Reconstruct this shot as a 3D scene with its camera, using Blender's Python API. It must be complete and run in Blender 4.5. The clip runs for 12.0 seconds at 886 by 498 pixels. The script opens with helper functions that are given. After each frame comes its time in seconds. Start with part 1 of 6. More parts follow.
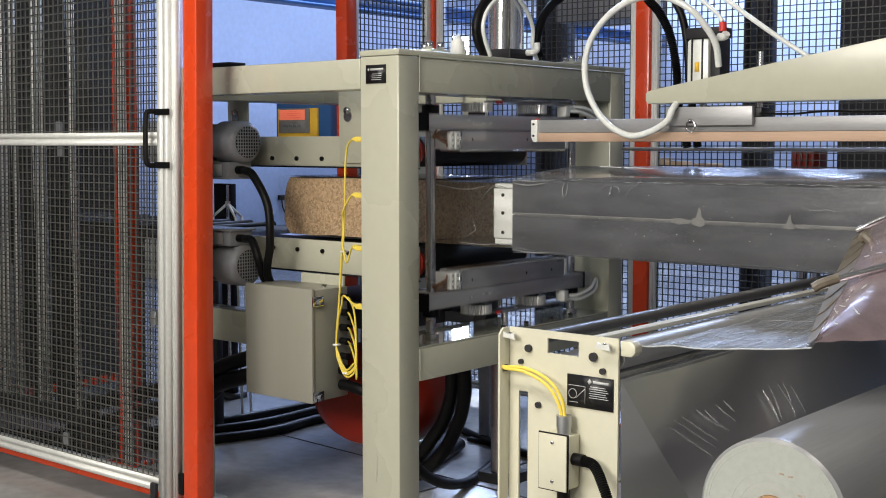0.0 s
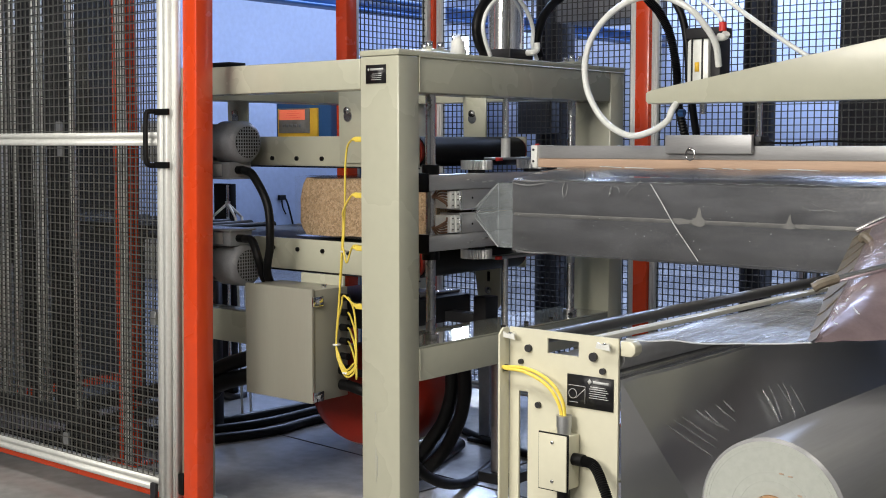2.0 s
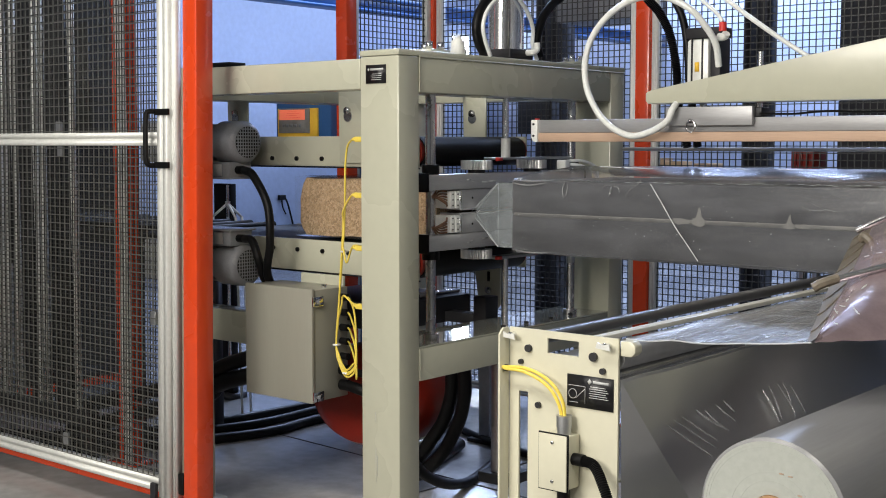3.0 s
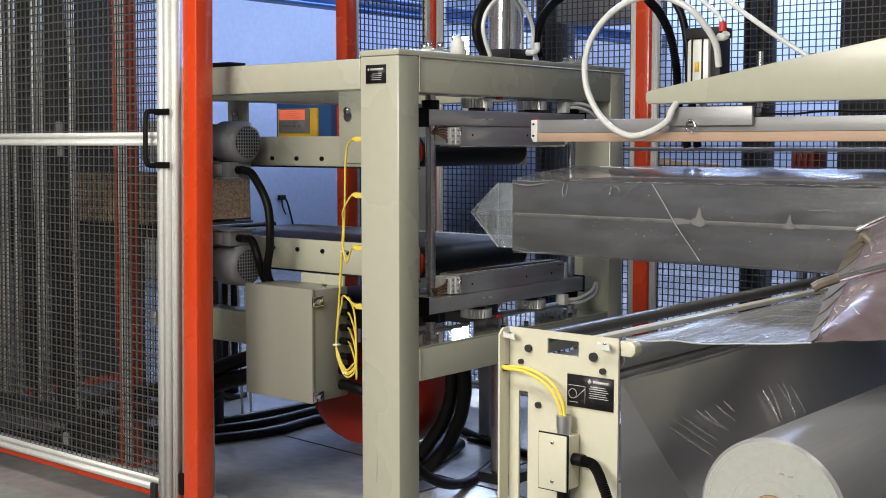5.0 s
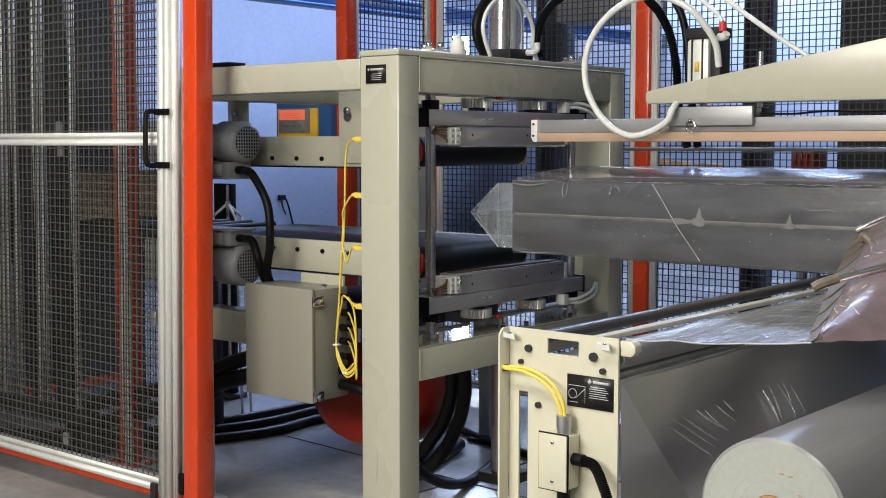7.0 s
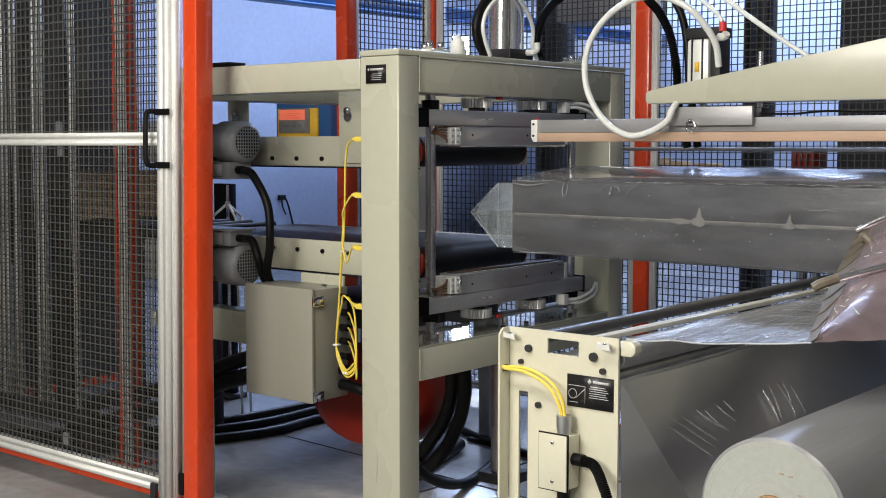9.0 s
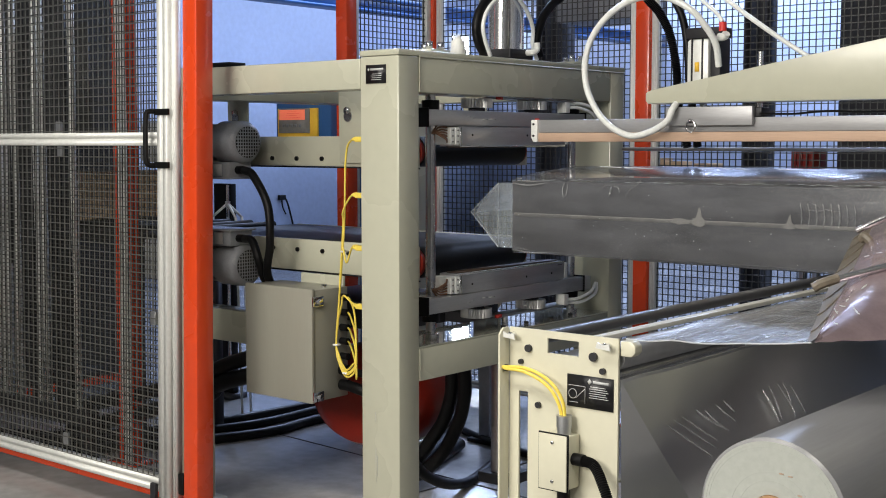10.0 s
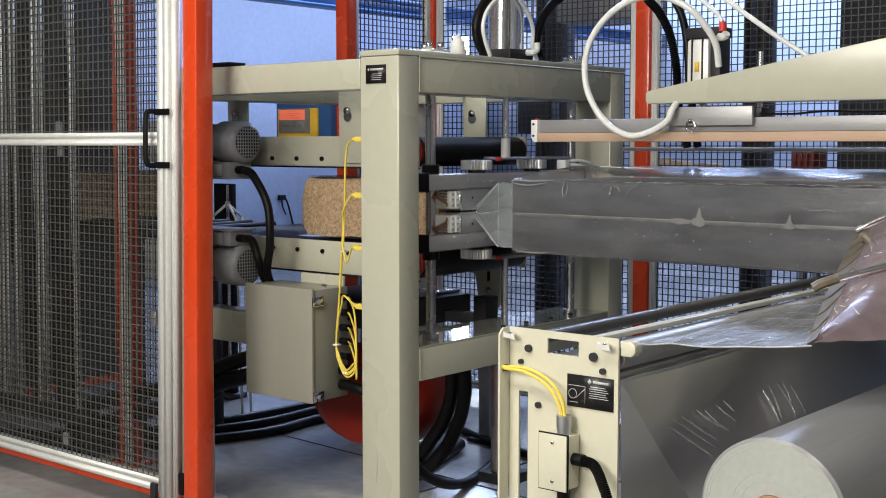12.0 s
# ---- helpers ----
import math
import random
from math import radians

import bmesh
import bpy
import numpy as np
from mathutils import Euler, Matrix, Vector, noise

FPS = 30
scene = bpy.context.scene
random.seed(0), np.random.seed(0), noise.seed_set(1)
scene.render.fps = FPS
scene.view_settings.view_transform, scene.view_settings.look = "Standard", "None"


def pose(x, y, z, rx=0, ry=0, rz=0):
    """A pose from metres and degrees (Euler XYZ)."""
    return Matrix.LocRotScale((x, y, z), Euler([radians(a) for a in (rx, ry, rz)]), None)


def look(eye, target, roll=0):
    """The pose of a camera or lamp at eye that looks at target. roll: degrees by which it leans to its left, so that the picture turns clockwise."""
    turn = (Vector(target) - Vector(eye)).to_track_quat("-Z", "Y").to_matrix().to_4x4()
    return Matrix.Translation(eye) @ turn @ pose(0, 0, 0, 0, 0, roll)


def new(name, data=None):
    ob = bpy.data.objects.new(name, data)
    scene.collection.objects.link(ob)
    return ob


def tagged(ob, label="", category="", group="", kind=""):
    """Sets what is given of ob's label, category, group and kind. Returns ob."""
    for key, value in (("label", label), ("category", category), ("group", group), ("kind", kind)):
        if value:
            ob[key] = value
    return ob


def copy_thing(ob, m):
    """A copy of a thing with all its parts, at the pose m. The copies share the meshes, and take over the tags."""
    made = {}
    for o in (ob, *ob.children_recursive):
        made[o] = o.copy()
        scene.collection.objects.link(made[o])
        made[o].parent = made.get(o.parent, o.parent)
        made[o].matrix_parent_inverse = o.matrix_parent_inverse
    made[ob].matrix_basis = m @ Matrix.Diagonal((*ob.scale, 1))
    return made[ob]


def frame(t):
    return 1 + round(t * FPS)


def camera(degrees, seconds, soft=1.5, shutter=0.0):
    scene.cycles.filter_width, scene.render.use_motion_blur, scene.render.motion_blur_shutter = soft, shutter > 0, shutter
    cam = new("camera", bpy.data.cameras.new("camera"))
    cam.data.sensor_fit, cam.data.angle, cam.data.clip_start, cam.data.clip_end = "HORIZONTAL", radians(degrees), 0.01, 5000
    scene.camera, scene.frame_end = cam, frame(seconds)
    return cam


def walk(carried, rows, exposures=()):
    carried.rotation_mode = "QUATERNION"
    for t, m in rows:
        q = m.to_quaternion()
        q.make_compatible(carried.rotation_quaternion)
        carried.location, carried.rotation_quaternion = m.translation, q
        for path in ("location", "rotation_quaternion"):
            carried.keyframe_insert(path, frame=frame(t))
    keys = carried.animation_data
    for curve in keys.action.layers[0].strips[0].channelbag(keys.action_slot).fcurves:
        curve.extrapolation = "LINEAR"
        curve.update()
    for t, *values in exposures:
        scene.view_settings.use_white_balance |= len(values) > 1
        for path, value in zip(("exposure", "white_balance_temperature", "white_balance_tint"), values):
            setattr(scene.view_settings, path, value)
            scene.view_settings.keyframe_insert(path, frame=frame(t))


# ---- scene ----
# The machine's long axis is x, its width y; the camera stands still.
EYE = Vector((2.6604, -2.9799, 1.24))
AIM = EYE + Vector((-0.63716, 0.76621, -0.08334))
cam = camera(38.834, 12.0, soft=1.0, shutter=0.5)
walk(cam, [(0.0, look(EYE, AIM)), (12.0, look(EYE, AIM))], exposures=[(0.0, -0.05), (12.0, -0.05)])

FLOOR = -0.12

# ---- world and lights ----
world = bpy.data.worlds.new("world")
scene.world = world
world.use_nodes = True
world.node_tree.nodes["Background"].inputs[0].default_value = (0.75, 0.85, 1.0, 1)
world.node_tree.nodes["Background"].inputs[1].default_value = 0.25


def area_lamp(name, place, target, sx, sy, power, color):
    lamp = bpy.data.lights.new(name, "AREA")
    lamp.shape, lamp.size, lamp.size_y, lamp.energy, lamp.color = "RECTANGLE", sx, sy, power, color
    ob = new(name, lamp)
    ob.matrix_world = look(place, target)
    return ob


WARM, COOL = (1.0, 0.95, 0.87), (0.49, 0.64, 1.0)
# Unseen overhead lamps, added with places and powers that brighten chosen areas.
LAMPS = [(0.4, -3.6, 100, WARM), (-2.6, -3.2, 20, WARM), (3.6, -3.8, 85, WARM), (-4.2, 5.0, 270, COOL), (-0.8, 6.4, 400, COOL), (2.6, 6.8, 70, COOL),
         (-6.2, 8.6, 60, COOL), (-2.4, 9.8, 200, COOL), (-5.4, 11.0, 140, COOL), (-6.4, 1.6, 25, COOL)]
for lx, ly, power, color in LAMPS:
    area_lamp("added_hall_light", (lx, ly, 4.68), (lx, ly, 0), 1.5, 0.5, power, color)

# Added out of view: low frontal fill for the machine's front faces.
area_lamp("front_fill_light", (0.3, -6.9, 2.9), (-0.3, 0.5, 1.0), 3.4, 2.0, 420, WARM)

# ---- materials ----


def material(name, color, rough=0.5, metal=0.0, var=0.12, scale=6.0, bump=0.0, bump_scale=60.0, coat=0.0, vec=None, var2=0.06, spec=0.5):
    """A surface with broad stains, fine grain and slight relief."""
    mat = bpy.data.materials.new(name)
    mat.use_nodes = True
    nt = mat.node_tree
    bsdf = nt.nodes["Principled BSDF"]
    tc = nt.nodes.new("ShaderNodeTexCoord")
    mp = nt.nodes.new("ShaderNodeMapping")
    nt.links.new(tc.outputs["Object"], mp.inputs[0])
    if vec:
        mp.inputs["Scale"].default_value = vec
    big = nt.nodes.new("ShaderNodeTexNoise")
    big.inputs["Scale"].default_value, big.inputs["Detail"].default_value = scale, 4
    fine = nt.nodes.new("ShaderNodeTexNoise")
    fine.inputs["Scale"].default_value, fine.inputs["Detail"].default_value = scale * 14, 3
    nt.links.new(mp.outputs[0], big.inputs["Vector"])
    nt.links.new(mp.outputs[0], fine.inputs["Vector"])
    m1 = nt.nodes.new("ShaderNodeMapRange")
    m1.inputs[1].default_value, m1.inputs[2].default_value = 0.25, 0.75
    m1.inputs[3].default_value, m1.inputs[4].default_value = 1 - var, 1 + var
    nt.links.new(big.outputs["Fac"], m1.inputs[0])
    m2 = nt.nodes.new("ShaderNodeMapRange")
    m2.inputs[1].default_value, m2.inputs[2].default_value = 0.25, 0.75
    m2.inputs[3].default_value, m2.inputs[4].default_value = 1 - var2, 1 + var2
    nt.links.new(fine.outputs["Fac"], m2.inputs[0])
    mul = nt.nodes.new("ShaderNodeMath")
    mul.operation = "MULTIPLY"
    nt.links.new(m1.outputs[0], mul.inputs[0])
    nt.links.new(m2.outputs[0], mul.inputs[1])
    col = nt.nodes.new("ShaderNodeVectorMath")
    col.operation = "SCALE"
    col.inputs[0].default_value = color[:3]
    nt.links.new(mul.outputs[0], col.inputs["Scale"])
    nt.links.new(col.outputs[0], bsdf.inputs["Base Color"])
    r = nt.nodes.new("ShaderNodeMapRange")
    r.inputs[3].default_value, r.inputs[4].default_value = max(rough - 0.08, 0.03), min(rough + 0.1, 1)
    nt.links.new(big.outputs["Fac"], r.inputs[0])
    nt.links.new(r.outputs[0], bsdf.inputs["Roughness"])
    bsdf.inputs["Metallic"].default_value = metal
    bsdf.inputs["Coat Weight"].default_value = coat
    bsdf.inputs["Coat Roughness"].default_value = 0.16
    bsdf.inputs["Specular IOR Level"].default_value = spec
    if bump:
        n = nt.nodes.new("ShaderNodeTexNoise")
        n.inputs["Scale"].default_value, n.inputs["Detail"].default_value = bump_scale, 3
        nt.links.new(mp.outputs[0], n.inputs["Vector"])
        b = nt.nodes.new("ShaderNodeBump")
        b.inputs["Strength"].default_value, b.inputs["Distance"].default_value = bump, 0.003
        nt.links.new(n.outputs["Fac"], b.inputs["Height"])
        nt.links.new(b.outputs[0], bsdf.inputs["Normal"])
    return mat


def glow(name, color, strength):
    mat = bpy.data.materials.new(name)
    mat.use_nodes = True
    bsdf = mat.node_tree.nodes["Principled BSDF"]
    bsdf.inputs["Base Color"].default_value = (*color, 1)
    bsdf.inputs["Emission Color"].default_value = (*color, 1)
    bsdf.inputs["Emission Strength"].default_value = strength
    return mat


def film_material(name, haze, tint, rough=0.12, wrinkle=0.5, scale=(3, 9, 9), ior=1.5, through_light=0.0):
    """Clear polyethylene: mostly see-through, with a wrinkled gloss and a little milky haze."""
    mat = bpy.data.materials.new(name)
    mat.use_nodes = True
    nt = mat.node_tree
    bsdf = nt.nodes["Principled BSDF"]
    bsdf.inputs["Base Color"].default_value = (*tint, 1)
    bsdf.inputs["Roughness"].default_value = rough
    out = nt.nodes["Material Output"]
    body = bsdf
    if through_light:
        milk = nt.nodes.new("ShaderNodeBsdfTranslucent")
        milk.inputs["Color"].default_value = (*[min(c * 1.5, 0.9) for c in tint], 1)
        body = nt.nodes.new("ShaderNodeMixShader")
        body.inputs[0].default_value = through_light
        nt.links.new(bsdf.outputs[0], body.inputs[1])
        nt.links.new(milk.outputs[0], body.inputs[2])
    clear = nt.nodes.new("ShaderNodeBsdfTransparent")
    gloss = nt.nodes.new("ShaderNodeBsdfGlossy")
    gloss.inputs["Roughness"].default_value = rough
    tc = nt.nodes.new("ShaderNodeTexCoord")
    mp = nt.nodes.new("ShaderNodeMapping")
    mp.inputs["Scale"].default_value = scale
    nt.links.new(tc.outputs["Object"], mp.inputs[0])
    n = nt.nodes.new("ShaderNodeTexNoise")
    n.inputs["Scale"].default_value, n.inputs["Detail"].default_value, n.inputs["Distortion"].default_value = 2.0, 5, 1.2
    nt.links.new(mp.outputs[0], n.inputs["Vector"])
    b = nt.nodes.new("ShaderNodeBump")
    b.inputs["Strength"].default_value, b.inputs["Distance"].default_value = wrinkle, 0.02
    nt.links.new(n.outputs["Fac"], b.inputs["Height"])
    for s in (bsdf, gloss):
        nt.links.new(b.outputs[0], s.inputs["Normal"])
    fac = nt.nodes.new("ShaderNodeMapRange")
    fac.inputs[1].default_value, fac.inputs[2].default_value = 0.3, 0.75
    fac.inputs[3].default_value, fac.inputs[4].default_value = min(haze * 0.6, 1), min(haze * 1.5, 1)
    nt.links.new(n.outputs["Fac"], fac.inputs[0])
    m1 = nt.nodes.new("ShaderNodeMixShader")
    nt.links.new(fac.outputs[0], m1.inputs[0])
    nt.links.new(clear.outputs[0], m1.inputs[1])
    nt.links.new(body.outputs[0], m1.inputs[2])
    fr = nt.nodes.new("ShaderNodeFresnel")
    fr.inputs["IOR"].default_value = ior
    nt.links.new(b.outputs[0], fr.inputs["Normal"])
    m2 = nt.nodes.new("ShaderNodeMixShader")
    nt.links.new(fr.outputs[0], m2.inputs[0])
    nt.links.new(m1.outputs[0], m2.inputs[1])
    nt.links.new(gloss.outputs[0], m2.inputs[2])
    nt.links.new(m2.outputs[0], out.inputs[0])
    return mat


def chip_material(name):
    """Pressed wood fibre: small pale and dark chips."""
    mat = material(name, (0.40, 0.28, 0.17), rough=0.85, var=0.1, scale=8, bump=0.6, bump_scale=180)
    nt = mat.node_tree
    bsdf = nt.nodes["Principled BSDF"]
    tc = nt.nodes.new("ShaderNodeTexCoord")
    v = nt.nodes.new("ShaderNodeTexVoronoi")
    v.inputs["Scale"].default_value = 130
    nt.links.new(tc.outputs["Object"], v.inputs["Vector"])
    ramp = nt.nodes.new("ShaderNodeValToRGB")
    ramp.color_ramp.elements[0].color = (0.33, 0.22, 0.115, 1)
    ramp.color_ramp.elements[1].color = (0.76, 0.58, 0.37, 1)
    ramp.color_ramp.elements.new(0.5).color = (0.58, 0.415, 0.245, 1)
    nt.links.new(v.outputs["Color"], ramp.inputs[0])
    nt.links.new(ramp.outputs[0], bsdf.inputs["Base Color"])
    return mat


def floor_material(name):
    """Sealed concrete with cloudy stains and scuffs."""
    mat = material(name, (0.29, 0.285, 0.28), rough=0.2, var=0.4, scale=1.3, bump=0.12, bump_scale=30, var2=0.12)
    return mat


BEIGE = material("beige_paint", (0.51, 0.51, 0.405), rough=0.26, var=0.02, scale=2, bump=0.04, bump_scale=220, var2=0.02, coat=0.3)
CREAM = material("cream_paint", (0.63, 0.61, 0.48), rough=0.34, var=0.02, scale=4, bump=0.04, bump_scale=220, var2=0.02)
ORANGE = material("orange_paint", (0.70, 0.062, 0.012), rough=0.26, var=0.05, scale=3, bump=0.03, bump_scale=150, var2=0.02, coat=0.4)
REDTANK = material("red_enamel", (0.22, 0.016, 0.008), rough=0.3, var=0.15, scale=5)
ALU = material("brushed_aluminium", (0.72, 0.72, 0.72), rough=0.33, metal=1.0, var=0.08, scale=5, vec=(1, 12, 12))
ALU_W = material("anodised_aluminium", (0.74, 0.75, 0.72), rough=0.38, metal=0.2, var=0.05, scale=5)
STEEL = material("machined_steel", (0.55, 0.55, 0.56), rough=0.25, metal=1.0, var=0.1, scale=9)
CHROME = material("chromed_steel", (0.82, 0.83, 0.85), rough=0.08, metal=1.0, var=0.03)
DULL = material("dull_zinc", (0.46, 0.47, 0.48), rough=0.42, metal=0.9, var=0.18, scale=4, bump=0.1, bump_scale=30)
HORN = material("grey_sheet_steel", (0.112, 0.115, 0.124), rough=0.42, metal=0.25, var=0.42, scale=5, vec=(0.8, 2, 2.2), bump=0.1, bump_scale=30, var2=0.14)
JAW = material("jaw_aluminium", (0.50, 0.505, 0.52), rough=0.3, metal=0.55, var=0.16, scale=5, vec=(6, 0.6, 6), bump=0.05, bump_scale=120)
LEADS = material("heater_lead_braid", (0.20, 0.10, 0.055), rough=0.5, var=0.5, scale=60)
ENCL = material("grey_beige_enclosure", (0.285, 0.28, 0.235), rough=0.3, var=0.05, scale=1.5, vec=(5, 1, 0.6), bump=0.04, bump_scale=220, var2=0.02)
PLATE = material("glossy_beige_plate", (0.51, 0.51, 0.405), rough=0.11, var=0.04, scale=4)
PLATE.node_tree.nodes["Principled BSDF"].inputs["Coat Weight"].default_value = 1.0
PLATE.node_tree.nodes["Principled BSDF"].inputs["Coat Roughness"].default_value = 0.03
SEAM = material("raised_seam_edge", (0.40, 0.39, 0.36), rough=0.4, var=0.3, scale=25)
BEAM = material("dull_aluminium", (0.40, 0.40, 0.41), rough=0.42, metal=0.45, var=0.14, scale=4, vec=(0.6, 5, 5), bump=0.05, bump_scale=90)
IDLER = material("grey_idler_tube", (0.11, 0.11, 0.115), rough=0.35, metal=0.5, var=0.12, scale=6)
EDGEBAR = material("pale_edge_bar", (0.56, 0.55, 0.49), rough=0.4, metal=0.2, var=0.08, scale=7, vec=(1, 0.3, 1))
JAWDARK = material("grey_jaw_bar", (0.20, 0.205, 0.21), rough=0.4, metal=0.6, var=0.1, scale=8)
BLACK = material("black_rubber", (0.005, 0.005, 0.0055), rough=0.4, var=0.2, scale=12, spec=0.2)
BELT = material("black_belt", (0.011, 0.0115, 0.0125), rough=0.5, var=0.2, scale=5, spec=0.2)
DARK = material("dark_steel", (0.03, 0.03, 0.034), rough=0.5, metal=0.3, var=0.2)
SOOT = material("black_housing", (0.014, 0.015, 0.018), rough=0.55, var=0.3, scale=2)
ALUDARK = material("dull_slat", (0.22, 0.23, 0.25), rough=0.5, metal=0.3, var=0.2)
MOTOR = material("grey_motor_paint", (0.30, 0.31, 0.33), rough=0.24, var=0.1, scale=10)
WHITE = material("white_plastic", (0.82, 0.83, 0.80), rough=0.4, var=0.06, scale=9)
TUBEW = material("translucent_hose", (0.80, 0.82, 0.80), rough=0.22, var=0.05)
YELLOW = material("yellow_cable", (0.85, 0.66, 0.10), rough=0.4, var=0.05)
YELPAINT = material("yellow_paint", (0.85, 0.52, 0.05), rough=0.4, var=0.04)
BLUE = material("blue_paint", (0.03, 0.11, 0.30), rough=0.4, var=0.1)
REDP = material("red_plastic", (0.65, 0.04, 0.03), rough=0.4)
SEALTAPE = material("brown_seal_tape", (0.07, 0.045, 0.03), rough=0.5)
PATCH = material("ground_weld", (0.26, 0.255, 0.24), rough=0.5, metal=0.3, var=0.25, scale=20)
TAN = material("tan_wood_strip", (0.52, 0.36, 0.26), rough=0.6, var=0.12, scale=4, vec=(0.4, 6, 6))
SHOULDER = material("film_clad_shoulder", (0.34, 0.26, 0.275), rough=0.22, metal=0.4, var=0.25, scale=9, bump=0.35, bump_scale=35)
TAPE = material("tan_tape", (0.17, 0.145, 0.11), rough=0.45, var=0.25, scale=14, bump=0.4, bump_scale=70)
WIRE = material("dark_wire", (0.07, 0.072, 0.07), rough=0.4, metal=0.7, var=0.1)
WIREN = material("grey_wire", (0.23, 0.23, 0.21), rough=0.3, metal=0.7, var=0.15)
WALL = material("pale_blue_wall", (0.55, 0.62, 0.78), rough=0.8, var=0.05, scale=1.2, bump=0.06, bump_scale=90)
# For unseen surfaces: grey kept low so little light bounces onto the machine.
GREYWALL = material("dull_grey_wall", (0.28, 0.28, 0.28), rough=0.85, var=0.06, scale=1.2)
CEIL = material("grey_ceiling", (0.38, 0.39, 0.40), rough=0.85, var=0.05, scale=1.0)
BARREL = material("polished_barrel", (0.86, 0.87, 0.88), rough=0.16, metal=0.9, var=0.03)
FLOORM = floor_material("sealed_concrete")
JOINT = material("joint_filler", (0.05, 0.048, 0.045), rough=0.8)
BOARD = chip_material("pressed_fibre")
CARD = material("tan_card", (0.55, 0.38, 0.22), rough=0.75, var=0.1, scale=6, vec=(1, 1, 5))
PAPER = material("white_film_roll", (0.275, 0.278, 0.285), rough=0.3, var=0.06, scale=2, vec=(6, 0.3, 6))
ROLLEND = material("roll_end_layers", (0.40, 0.42, 0.39), rough=0.45, var=0.04, scale=7)
KRAFT = material("kraft_core", (0.42, 0.25, 0.13), rough=0.8)
LABEL = material("black_label", (0.012, 0.012, 0.014), rough=0.3)
INK = material("pale_print", (0.55, 0.56, 0.56), rough=0.5)
SCREEN = glow("screen_orange", (0.62, 0.13, 0.07), 0.75)
# Glow of the fill panel added in the front wall.
PANE = glow("fill_panel_glow", (1.0, 0.94, 0.82), 2.0)
TUBELIGHT = glow("lamp_diffuser", (1.0, 0.97, 0.9), 6.0)
DAYLIGHT = glow("window_daylight", (0.85, 0.92, 1.0), 40.0)
FILM = film_material("clear_film", 0.1, (0.62, 0.64, 0.70), rough=0.2, wrinkle=0.1)
CLEAR = film_material("thin_clear_film", 0.03, (0.7, 0.7, 0.7), wrinkle=0.07)
WRINKLE = film_material("shiny_wrinkle", 0.45, (0.42, 0.43, 0.44), rough=0.08, wrinkle=0.1)
# Milky film; the paleness also stands for light caught on folds.
FOLD = material("milky_film_glint", (0.62, 0.65, 0.66), rough=0.2, var=0.25, scale=30)
FILMHAZY = film_material("hazy_film", 0.95, (0.67, 0.68, 0.715), rough=0.32, wrinkle=0.06, scale=(6, 2, 6), through_light=0.4)
APRON = film_material("apron_film", 0.34, (0.42, 0.425, 0.43), rough=0.3, wrinkle=0.5, scale=(16, 2.5, 8), ior=1.06)
FILMCONE = film_material("gathered_film", 0.25, (0.66, 0.73, 0.77), wrinkle=0.35, scale=(8, 5, 8))

# ---- mesh helpers ----
ORIGIN = {}


def thing(name, label, category, at=(0, 0, 0), group="", kind=""):
    ob = new(name)
    ob.location = at
    ob.empty_display_size = 0.05
    ORIGIN[ob] = Vector(at)
    return tagged(ob, label, category, group, kind)


def part(name, bm, mat, parent=None, label="", smooth=True, kind=""):
    """One mesh object from a bmesh drawn in world places, under a thing or a part."""
    base = ORIGIN[parent] if parent else Vector((0, 0, 0))
    bmesh.ops.translate(bm, vec=-base, verts=bm.verts)
    bmesh.ops.recalc_face_normals(bm, faces=bm.faces)
    me = bpy.data.meshes.new(name)
    bm.to_mesh(me)
    bm.free()
    me.materials.append(mat)
    return link_mesh(name, me, parent, base, label, smooth, kind)


def link_mesh(name, me, parent, base, label, smooth, kind):
    if smooth:
        for p in me.polygons:
            p.use_smooth = True
        sharp = me.attributes.new("sharp_edge", "BOOLEAN", "EDGE")
        faces = {}
        for p in me.polygons:
            for k in p.edge_keys:
                faces.setdefault(k, []).append(p.normal.copy())
        sharp.data.foreach_set("value", [len(faces.get(tuple(sorted(e.vertices)), ())) != 2 or
                                         faces[tuple(sorted(e.vertices))][0].dot(faces[tuple(sorted(e.vertices))][1]) < 0.75 for e in me.edges])
    ob = new(name, me)
    if parent:
        ob.parent = parent
    ORIGIN[ob] = base
    return tagged(ob, label, kind=kind)


def solid(name, bm, mat, label, category="", group="", kind="", smooth=True):
    """A thing that is one mesh."""
    ob = part(name, bm, mat, None, label, smooth, kind)
    return tagged(ob, label, category, group, kind)


def box(bm, x0, x1, y0, y1, z0, z1, bevel=0.0):
    r = bmesh.ops.create_cube(bm, size=1.0, matrix=Matrix.Translation(((x0 + x1) / 2, (y0 + y1) / 2, (z0 + z1) / 2)) @
                              Matrix.Diagonal((x1 - x0, y1 - y0, z1 - z0, 1)))
    if bevel:
        es = {e for v in r["verts"] for e in v.link_edges}
        bmesh.ops.bevel(bm, geom=list(es), offset=bevel, segments=2, profile=0.5, affect="EDGES")
    return bm


def boxm(x0, x1, y0, y1, z0, z1, bevel=0.0):
    return box(bmesh.new(), x0, x1, y0, y1, z0, z1, bevel)


def rod(bm, a, b, r, n=20, r2=None):
    a, b = Vector(a), Vector(b)
    m = Matrix.Translation((a + b) / 2) @ (b - a).to_track_quat("Z", "Y").to_matrix().to_4x4()
    bmesh.ops.create_cone(bm, cap_ends=True, segments=n, radius1=r, radius2=r if r2 is None else r2, depth=(b - a).length, matrix=m)
    return bm


def rodm(a, b, r, n=20, r2=None):
    return rod(bmesh.new(), a, b, r, n, r2)


